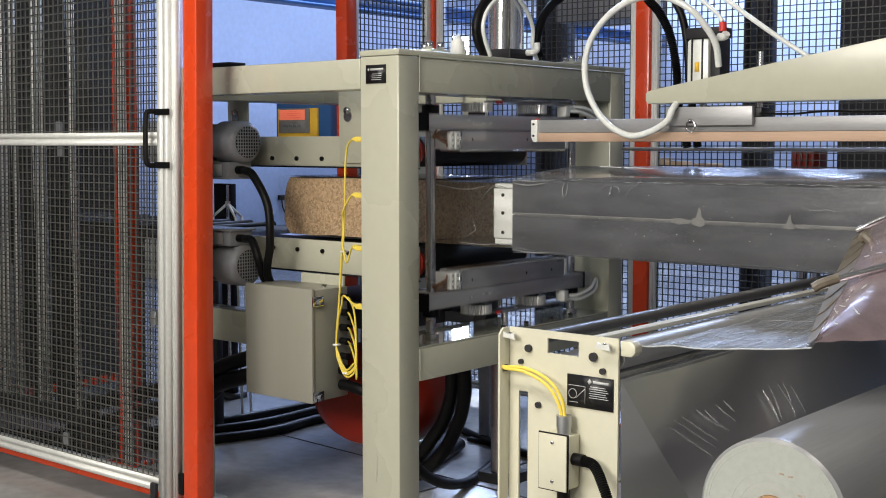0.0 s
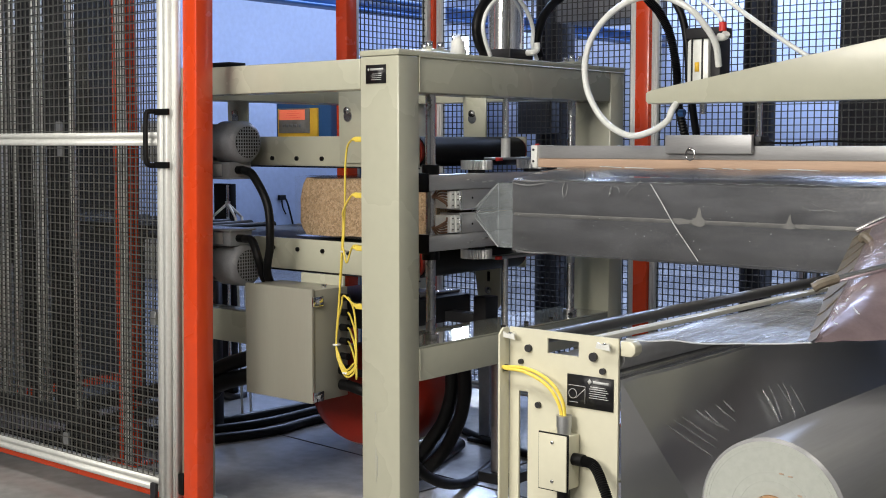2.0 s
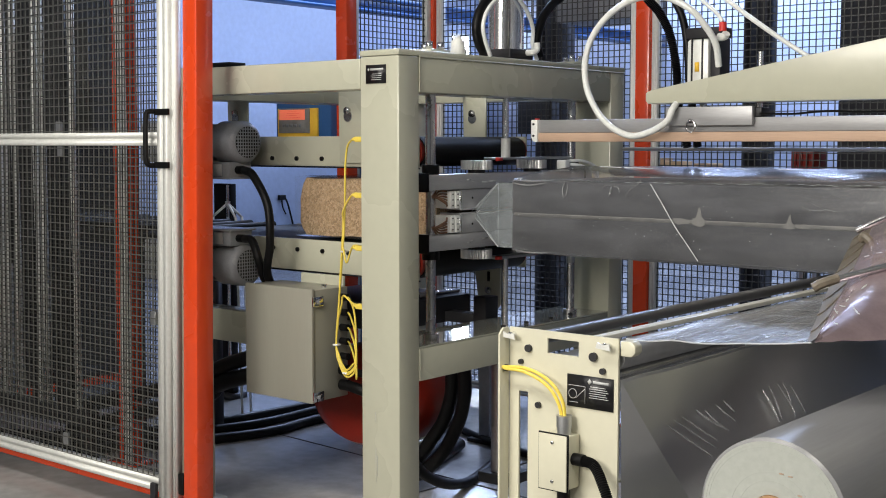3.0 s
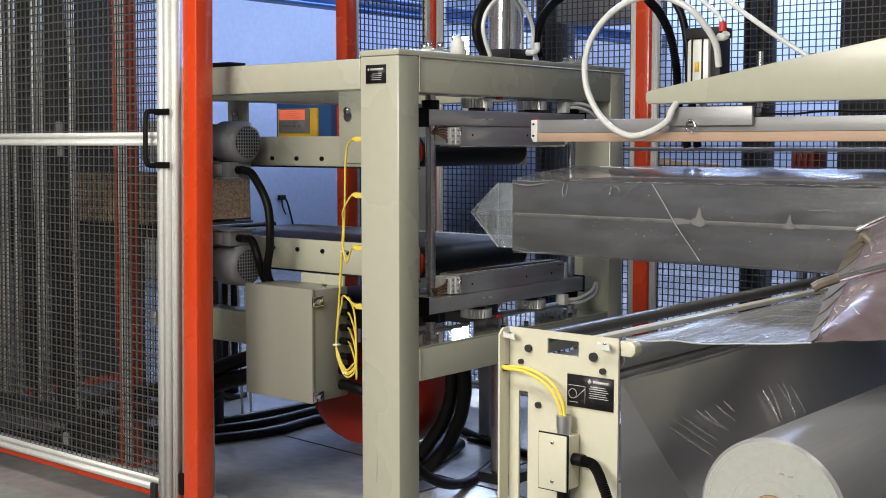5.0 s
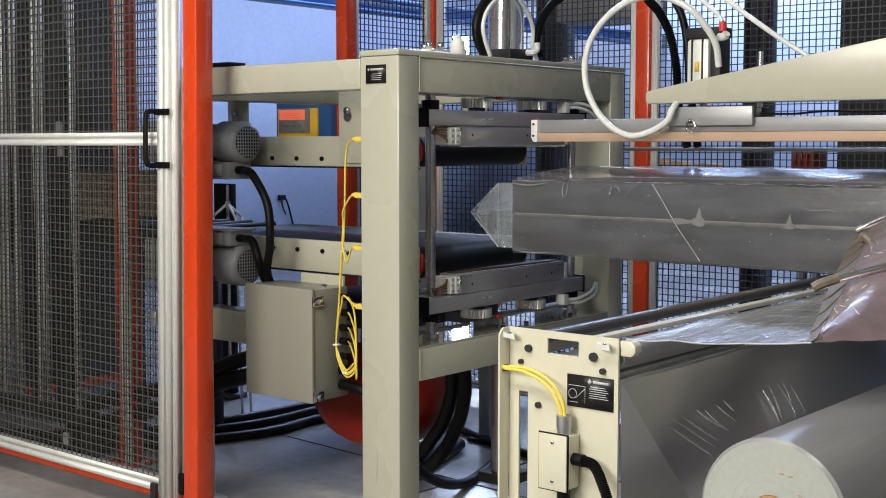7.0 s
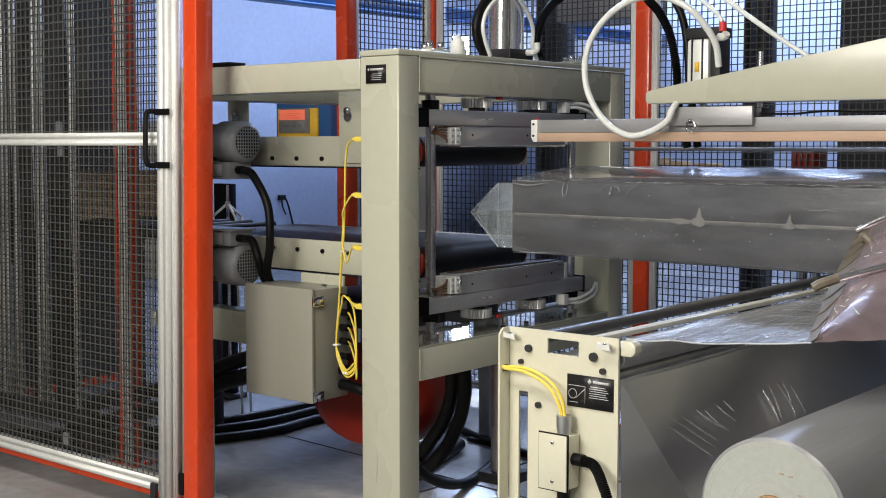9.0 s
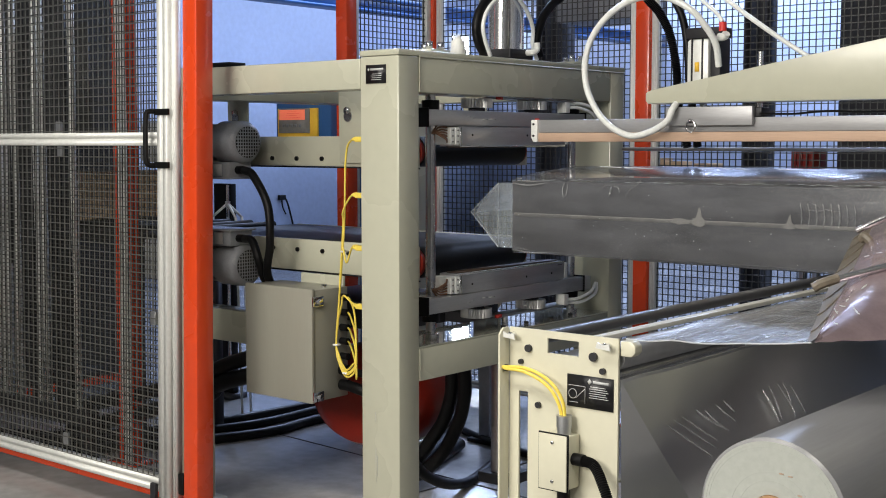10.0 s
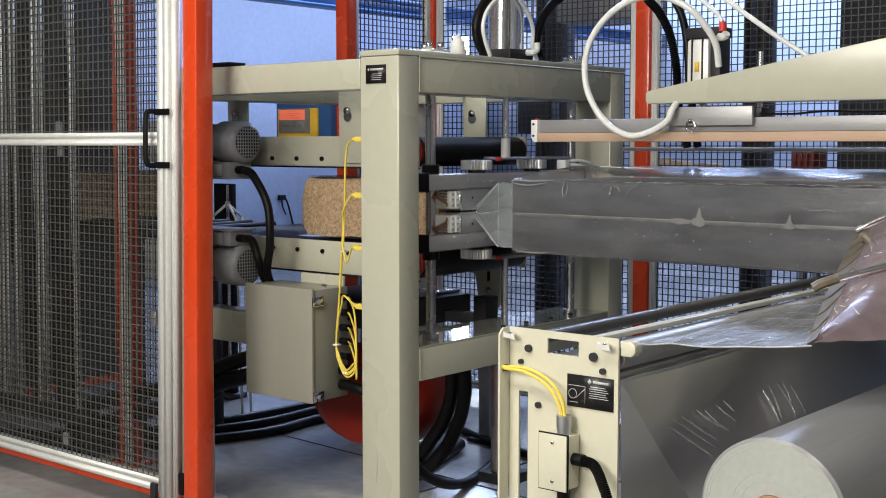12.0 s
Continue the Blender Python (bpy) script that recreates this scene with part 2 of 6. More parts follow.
def glide(points, steps=8):
    """A smooth line through the points."""
    p = [Vector(q) for q in points]
    p = [p[0] * 2 - p[1]] + p + [p[-1] * 2 - p[-2]]
    out = []
    for i in range(1, len(p) - 2):
        for k in range(steps):
            t = k / steps
            a, b, c, d = p[i - 1:i + 3]
            out.append(0.5 * (2 * b + (c - a) * t + (2 * a - 5 * b + 4 * c - d) * t * t + (3 * b - a - 3 * c + d) * t ** 3))
    return out + [p[-2]]


def hose(bm, points, r, n=10, steps=8, ribs=0.0):
    """A round tube along a smooth line; ribs: depth of a corrugation."""
    line = glide(points, steps)
    rings, up = [], Vector((0.123, 0.3, 1)).normalized()
    for i, q in enumerate(line):
        way = (line[min(i + 1, len(line) - 1)] - line[max(i - 1, 0)]).normalized()
        side = way.cross(up).normalized()
        up = side.cross(way).normalized()
        rr = r - (ribs if i % 2 else 0)
        rings.append([bm.verts.new(q + rr * (math.cos(a) * side + math.sin(a) * up)) for a in [2 * math.pi * k / n for k in range(n)]])
    for a, b in zip(rings, rings[1:]):
        for k in range(n):
            bm.faces.new((a[k], a[(k + 1) % n], b[(k + 1) % n], b[k]))
    bm.faces.new(rings[0][::-1])
    bm.faces.new(rings[-1])
    return bm


def hosem(points, r, n=10, steps=8, ribs=0.0):
    return hose(bmesh.new(), points, r, n, steps, ribs)


def prism(bm, outline, axis, a0, a1, bevel=0.0):
    """An outline in the plane across an axis ('x', 'y' or 'z'), pushed from a0 to a1."""
    def at(u, v, w):
        return {"x": (w, u, v), "y": (u, w, v), "z": (u, v, w)}[axis]
    lo = [bm.verts.new(at(u, v, a0)) for u, v in outline]
    hi = [bm.verts.new(at(u, v, a1)) for u, v in outline]
    n = len(outline)
    bm.faces.new(lo[::-1])
    bm.faces.new(hi)
    for k in range(n):
        bm.faces.new((lo[k], lo[(k + 1) % n], hi[(k + 1) % n], hi[k]))
    if bevel:
        bmesh.ops.bevel(bm, geom=list({e for v in lo + hi for e in v.link_edges}), offset=bevel, segments=2, profile=0.5, affect="EDGES")
    return bm


def sheet(bm, grid):
    """A sheet through rows of points."""
    rows = [[bm.verts.new(p) for p in row] for row in grid]
    for a, b in zip(rows, rows[1:]):
        for k in range(len(a) - 1):
            bm.faces.new((a[k], a[k + 1], b[k + 1], b[k]))
    return bm


def wires(bm, a, b, u, v, r):
    """Wires of square section from each point of a list to its partner; u, v: directions across."""
    u, v = Vector(u) * r, Vector(v) * r
    for p, q in zip(a, b):
        p, q = Vector(p), Vector(q)
        lo = [bm.verts.new(p + s * u + t * v) for s, t in ((-1, -1), (1, -1), (1, 1), (-1, 1))]
        hi = [bm.verts.new(q + s * u + t * v) for s, t in ((-1, -1), (1, -1), (1, 1), (-1, 1))]
        for k in range(4):
            bm.faces.new((lo[k], lo[(k + 1) % 4], hi[(k + 1) % 4], hi[k]))


def mesh_panel_y(y0, y1, x, z0, z1, pitch, r):
    """Woven wire between y0 and y1 in the plane x."""
    bm = bmesh.new()
    ys = np.arange(y0, y1, pitch)
    wires(bm, [(x, y, z0) for y in ys], [(x, y, z1) for y in ys], (0, 1, 0), (1, 0, 0), r)
    zs = np.arange(z0, z1, pitch)
    wires(bm, [(x + 1.6 * r, y0, z) for z in zs], [(x + 1.6 * r, y1, z) for z in zs], (0, 0, 1), (1, 0, 0), r)
    return bm


def mesh_panel(x0, x1, y, z0, z1, pitch, r):
    """Woven wire between x0 and x1 in the plane y."""
    bm = bmesh.new()
    xs = np.arange(x0, x1, pitch)
    wires(bm, [(x, y, z0) for x in xs], [(x, y, z1) for x in xs], (1, 0, 0), (0, 1, 0), r)
    zs = np.arange(z0, z1, pitch)
    wires(bm, [(x0, y - 1.6 * r, z) for z in zs], [(x1, y - 1.6 * r, z) for z in zs], (0, 0, 1), (0, 1, 0), r)
    return bm

# ---- the hall ----
X0, X1, Y0, Y1, ZC = -9.0, 6.5, -7.0, 12.0, 4.8
solid("floor", boxm(X0, X1, Y0, Y1, FLOOR - 0.1, FLOOR), FLOORM, "grey sealed concrete factory floor with stains and saw cuts", kind="structure")
solid("wall_north", boxm(X0, X1, Y1, Y1 + 0.15, FLOOR, ZC), WALL, "pale blue painted hall wall", kind="structure")
# Unseen glowing panel, added as a source for the frontal fill.
wn2 = tagged(new("front_fill_panel"), "wide glowing panel added out of view to light the machine's front", kind="structure")
ORIGIN[wn2] = Vector((0, 0, 0))
part("pane", boxm(-1.4, 2.0, Y0 + 0.002, Y0 + 0.012, 1.9, 3.9), PANE, wn2, "glowing face of the added light panel")
for a, b, c, d in ((-1.48, 2.08, 1.82, 1.898), (-1.48, 2.08, 3.902, 3.98), (-1.48, -1.402, 1.9, 3.9), (2.002, 2.08, 1.9, 3.9), (0.27, 0.33, 1.9, 3.9)):
    part("frame", boxm(a, b, Y0 + 0.0125, Y0 + 0.05, c, d), WHITE, wn2)
solid("wall_south", boxm(X0, X1, Y0 - 0.15, Y0, FLOOR, ZC), GREYWALL, "grey hall wall out of view, kept dark to cut bounced light", kind="structure")
solid("wall_west", boxm(X0 - 0.15, X0, Y0, Y1, FLOOR, ZC), WALL, "pale blue painted hall wall", kind="structure")
solid("wall_east", boxm(X1, X1 + 0.15, Y0, Y1, FLOOR, ZC), GREYWALL, "grey hall wall out of view, kept dark to cut bounced light", kind="structure")
solid("ceiling", boxm(X0, X1, Y0, Y1, ZC, ZC + 0.1), CEIL, "grey hall ceiling out of view, kept dark to cut bounced light", kind="structure")


def floor_joint(a, b):
    a, b = Vector(a), Vector(b)
    s = (b - a).normalized().cross(Vector((0, 0, 1))) * 0.004
    bm = bmesh.new()
    lo = [bm.verts.new((p.x, p.y, FLOOR + 0.001)) for p in (a - s, b - s, b + s, a + s)]
    hi = [bm.verts.new((p.x, p.y, FLOOR + 0.003)) for p in (a - s, b - s, b + s, a + s)]
    bm.faces.new(hi)
    for k in range(4):
        bm.faces.new((lo[k], lo[(k + 1) % 4], hi[(k + 1) % 4], hi[k]))
    solid("floor_joint", bm, JOINT, "dark saw-cut joint in the concrete floor", kind="structure")


for a, b in (((-6, 1.35, 0), (3, 0.62, 0)), ((-0.9, -4, 0), (-0.12, 5, 0)), ((-4.4, -4, 0), (-3.7, 5, 0))):
    floor_joint(a, b)

# Housings for the added overhead lights, all above the view.
for lx, ly, power, color in LAMPS:
    lamp = thing("added_ceiling_lamp", "white rectangular ceiling lamp added out of view", "ceiling lamp", (lx, ly, ZC), "ceiling lamps")
    part("housing", boxm(lx - 0.8, lx + 0.8, ly - 0.3, ly + 0.3, ZC - 0.06, ZC - 0.002, 0.01), WHITE, lamp)
    part("diffuser", boxm(lx - 0.75, lx + 0.75, ly - 0.25, ly + 0.25, ZC - 0.085, ZC - 0.062), TUBELIGHT, lamp, "glowing diffuser")


# ---- safety fence ----
def fence_post(x, y, h, label):
    t = thing("fence_post", label, "fence post", (x, y, FLOOR), "orange fence posts")
    part("tube", boxm(x, x + 0.077, y, y + 0.077, FLOOR + 0.012, h, 0.009), ORANGE, t)
    part("base_plate", boxm(x - 0.04, x + 0.117, y - 0.04, y + 0.117, FLOOR + 0.001, FLOOR + 0.012), ORANGE, t)
    for bx, by in ((-0.025, -0.025), (0.102, -0.025)):
        part("anchor_bolt", rodm((x + bx, y + by, FLOOR + 0.0125), (x + bx, y + by, FLOOR + 0.026), 0.008, 6), STEEL, t)
    return t


def profile(x0, x1, y0, y1, z0, z1, axis):
    """A slotted aluminium extrusion: a bar with a groove along the face towards -y."""
    bm = bmesh.new()
    g = 0.004
    if axis == "z":
        m = (x0 + x1) / 2
        prism(bm, [(x0, y0), (m - g, y0), (m - g, y0 + 0.007), (m + g, y0 + 0.007), (m + g, y0), (x1, y0), (x1, y1), (x0, y1)], "z", z0, z1)
    else:
        m = (z0 + z1) / 2
        prism(bm, [(y0, z0), (y0, m - g), (y0 + 0.007, m - g), (y0 + 0.007, m + g), (y0, m + g), (y0, z1), (y1, z1), (y1, z0)], "x", x0, x1)
    return bm


FY = -0.2
front_post = fence_post(-0.828, FY, 2.35, "bright orange square steel fence post beside the mesh door")
door = thing("mesh_door", "closed safety door of aluminium profile with grey wire mesh", "safety door", (-0.9, FY, FLOOR))
DX0 = -2.75
part("stile", profile(-0.940, -0.883, FY - 0.02, FY + 0.02, -0.02, 2.3, "z"), ALU_W, door)
part("stile", profile(-0.878, -0.860, FY - 0.005, FY + 0.023, -0.02, 2.3, "z"), ALU_W, door)
part("stile", profile(DX0, DX0 + 0.05, FY - 0.02, FY + 0.02, -0.02, 2.3, "z"), ALU_W, door)
part("middle_rail", profile(DX0 + 0.05, -0.942, FY - 0.02, FY + 0.02, 1.234, 1.281, "x"), ALU_W, door)
part("bottom_rail", profile(DX0 + 0.05, -0.942, FY - 0.02, FY + 0.02, 0.0, 0.047, "x"), ALU_W, door)
part("top_rail", profile(DX0 + 0.05, -0.942, FY - 0.02, FY + 0.02, 2.25, 2.297, "x"), ALU_W, door)
part("wire_mesh", mesh_panel(DX0 + 0.05, -0.942, FY - 0.008, 0.047, 2.25, 0.0318, 0.0019), WIREN, door, "grey woven wire mesh", smooth=False, kind="stuff")
part("wire_mesh", mesh_panel(DX0 + 0.062, -0.942, FY + 0.018, 0.058, 2.25, 0.0318, 0.0016), WIRE, door, "dark second layer of wire mesh", smooth=False, kind="stuff")
part("hinge", boxm(-0.8585, -0.83, FY + 0.002, FY + 0.03, 0.0, 0.075, 0.003), BLACK, door, "black plastic hinge block")
part("hinge", boxm(-0.8585, -0.83, FY + 0.002, FY + 0.03, 1.9, 1.975, 0.003), BLACK, door, "black plastic hinge block")
hd = part("handle", hosem([(-0.945, FY - 0.02, 1.352), (-0.951, FY - 0.045, 1.352), (-0.957, FY - 0.055, 1.33), (-0.957, FY - 0.055, 1.19), (-0.951, FY - 0.045, 1.165), (-0.945, FY - 0.02, 1.165)], 0.009, 8, 4), BLACK, door, "black plastic pull handle")
part("handle_foot", boxm(-0.945, -0.868, FY - 0.03, FY - 0.0205, 1.34, 1.362, 0.002), BLACK, door)
part("handle_foot", boxm(-0.945, -0.868, FY - 0.03, FY - 0.0205, 1.155, 1.177, 0.002), BLACK, door)
for cx, cz in ((-1.56, 1.30), (-1.55, 1.215), (-0.98, 0.62), (-1.53, 0.10)):
    part("mesh_clip", boxm(cx - 0.015, cx + 0.015, FY - 0.012, FY + 0.002, cz - 0.025, cz + 0.025, 0.003), DULL, door)
part("drop_bolt", boxm(-0.972, -0.942, FY - 0.035, FY - 0.0205, -0.03, 0.03, 0.003), DARK, door, "dark drop bolt")
rail = thing("fence_rail", "orange steel bottom rail under the mesh door", "fence rail", (-1.8, FY, FLOOR))
part("bar", boxm(-3.2, -0.84, FY + 0.025, FY + 0.07, -0.052, -0.012, 0.004), ORANGE, rail)
# the door and its post lean back a little
for leaning in (front_post, door):
    leaning.rotation_euler.x = -0.0174
    leaning.location.y -= 0.023
for fx in (-3.15, -0.9):
    part("foot", boxm(fx, fx + 0.05, FY + 0.028, FY + 0.067, FLOOR + 0.001, -0.053, 0.003), ORANGE, rail)

# fence behind the machine
BY = 2.2
for px, py in ((-1.775, 0.19), (-1.79, 1.535), (-1.79, 2.2), (-0.47, 2.2), (1.0, 2.2)):
    fence_post(px, py, 2.35, "orange square steel post of the rear fence")
for a, b in ((-1.71, -0.475), (-0.39, 0.995), (1.08, 2.6)):
    pn = thing("safety_barrier", "black wire mesh fence panel in an aluminium frame", "fence panel", ((a + b) / 2, BY + 0.04, FLOOR), "rear fence panels")
    part("stile", profile(a, a + 0.03, BY + 0.02, BY + 0.06, FLOOR + 0.06, 2.3, "z"), ALU_W, pn)
    part("stile", profile(b - 0.03, b, BY + 0.02, BY + 0.06, FLOOR + 0.06, 2.3, "z"), ALU_W, pn)
    part("wire_mesh", mesh_panel(a + 0.03, b - 0.03, BY + 0.045, FLOOR + 0.1, 2.28, 0.0305, 0.0021), WIRE, pn, "black wire mesh", smooth=False, kind="stuff")
    part("bottom_rail", profile(a + 0.03, b - 0.03, BY + 0.02, BY + 0.06, FLOOR + 0.06, FLOOR + 0.1, "x"), ALU_W, pn)
    for fx in (a + 0.03, b - 0.06):
        part("foot", boxm(fx, fx + 0.03, BY + 0.03, BY + 0.05, FLOOR + 0.001, FLOOR + 0.059), ALU_W, pn)

for x, a, b in ((-1.75, 1.613, 2.198), (-3.1, -0.1, 1.3)):
    pn = thing("safety_barrier", "black wire mesh fence section across the machine's end", "fence panel", (x, (a + b) / 2, FLOOR), "rear fence panels")
    for y in (a, b - 0.03):
        part("stile", boxm(x - 0.02, x + 0.02, y, y + 0.03, FLOOR + 0.06, 2.3, 0.003), ALU_W, pn)
        part("foot", boxm(x - 0.01, x + 0.01, y, y + 0.03, FLOOR + 0.001, FLOOR + 0.059), ALU_W, pn)
    part("wire_mesh", mesh_panel_y(a + 0.03, b - 0.03, x, FLOOR + 0.1, 2.28, 0.0305, 0.0021), WIRE, pn, "black wire mesh", smooth=False, kind="stuff")
    part("bottom_rail", boxm(x - 0.02, x + 0.02, a + 0.031, b - 0.031, FLOOR + 0.06, FLOOR + 0.1, 0.003), ORANGE if x < -2 else ALU_W, pn)

strip_ = thing("edge_strip", "bright aluminium strip beside the inner fence post", "fence strip", (-1.69, 0.175, FLOOR))
for sx in (-1.707, -1.677):
    part("strip", boxm(sx, sx + 0.012, 0.165, 0.185, FLOOR + 0.001, 2.3, 0.002), ALU_W, strip_)
part("tie", boxm(-1.694, -1.678, 0.168, 0.182, 0.6, 0.63, 0.002), ALU_W, strip_)

# ---- sealing frame ----
fr = thing("sealing_frame", "beige painted square-tube frame of the bag sealing press", "machine frame", (-0.08, 0.67, FLOOR))
PW, PD = 0.167, 0.1
for y in (0.0, 1.246):
    for x in (-PW, -1.20):
        part("post", boxm(x, x + PW, y, y + PD, FLOOR + 0.012, 1.52, 0.006), BEIGE, fr)
        part("foot_plate", boxm(x - 0.03, x + PW + 0.03, y - 0.03, y + PD + 0.03, FLOOR + 0.001, FLOOR + 0.012), BEIGE, fr)
    part("side_beam", boxm(-1.20 + PW, -PW - 0.001, y + 0.002, y + PD - 0.002, 1.416, 1.515, 0.005), BEIGE, fr)
part("cross_beam", boxm(-PW + 0.004, -0.001, PD + 0.001, 1.245, 1.405, 1.52, 0.005), BEIGE, fr)
part("lower_beam", boxm(-PW + 0.004, -0.001, PD + 0.001, 1.245, 0.463, 0.572, 0.005), BEIGE, fr)
part("top_plate", boxm(-PW - 0.002, 0.002, -0.002, 1.348, 1.5205, 1.540, 0.004), BEIGE, fr)
part("lower_plate", boxm(-0.235, -0.002, PD + 0.001, 1.245, 0.5725, 0.578), PLATE, fr, "glossy beige top plate", smooth=False)
part("rest_pad", boxm(-0.95, -0.82, 0.01, 0.09, 1.5155, 1.532, 0.003), BLACK, fr, "black rubber pad")
part("rear_cross_beam", boxm(-1.20, -1.20 + PW, PD + 0.001, 1.245, 1.405, 1.52, 0.005), BEIGE, fr)
part("side_rail", boxm(-1.6, -0.60, 0.301, 0.40, 0.452, 0.58, 0.005), BEIGE, fr)
part("side_rail_leg", boxm(-1.545, -1.50, 0.32, 0.38, FLOOR + 0.001, 0.451, 0.004), BEIGE, fr)
part("catch_tray", boxm(-1.0, -0.45, 0.43, 0.93, 0.545, 0.645, 0.004), DARK, fr, "dark steel catch tray")
part("tray_bar", boxm(-0.55, -0.50, 0.40, 0.93, 0.646, 0.658, 0.003), STEEL, fr)
part("tray_lug", boxm(-0.30, -0.24, 0.76, 0.84, 0.545, 0.66, 0.004), DARK, fr)
part("tray_arm", boxm(-0.45, -0.30, 0.77, 0.83, 0.55, 0.59, 0.003), DARK, fr)
part("lug_arm", boxm(-0.24, -0.163, 0.77, 0.83, 0.548, 0.57, 0.002), DARK, fr)
for gy in (0.25, 1.093):
    part("guide_rod", rodm((-0.08, gy, 0.578), (-0.08, gy, 1.405), 0.017), STEEL, fr, "polished steel guide rod")

part("weld_bead", hosem([(0.0015, 0.1 + 1.24 * k / 60, 1.5195) for k in range(61)], 0.0032, 6, 2, 0.001), BEIGE, fr, "weld bead")
part("weld_bead", hosem([(0.001, 0.101, 0.47 + 0.1 * k / 8) for k in range(9)], 0.0028, 6, 2, 0.001), BEIGE, fr, "weld bead")
part("weld_bead", hosem([(0.001, 0.101, 1.408 + 0.108 * k / 8) for k in range(9)], 0.0028, 6, 2, 0.001), BEIGE, fr, "weld bead")
for sx, z0, z1 in ((-0.104, 0.33, 0.365), (-0.104, 0.13, 0.245), (-0.098, 0.15, 0.22)):
    part("scratch", boxm(sx, sx + 0.0012, -0.0012, -0.0003, z0, z1), INK, fr, "pale scratch in the paint")
for by in (0.62, 0.76, 0.92, 1.05):
    part("bolt_head", rodm((-0.05, by, 0.579), (-0.05, by, 0.587), 0.009, 8), DARK, fr)
for gy in (0.25, 1.093):
    part("rod_collar", rodm((-0.08, gy, 0.579), (-0.08, gy, 0.597), 0.028, 20), STEEL, fr)

# air cylinder on top
cyl = thing("air_cylinder", "large polished air cylinder standing on the frame", "air cylinder", (-0.08, 0.67, 1.541))
part("base_block", boxm(-0.15, -0.01, 0.60, 0.74, 1.541, 1.575, 0.004), DARK, cyl)
part("barrel", rodm((-0.08, 0.67, 1.576), (-0.08, 0.67, 2.0), 0.064, 40), BARREL, cyl, "mirror-polished barrel")
part("top_cap", boxm(-0.16, 0.0, 0.59, 0.75, 2.001, 2.05, 0.004), DARK, cyl)
for sx, sy in ((-0.145, 0.6), (-0.015, 0.6), (-0.145, 0.74), (-0.015, 0.74)):
    part("tie_rod", rodm((sx, sy, 1.576), (sx, sy, 2.0), 0.005, 8), STEEL, cyl)
part("elbow", hosem([(-0.01, 0.70, 1.565), (0.015, 0.705, 1.565), (0.02, 0.72, 1.575), (0.02, 0.72, 1.60)], 0.011, 10, 4), WHITE, cyl, "cream push-in elbow")


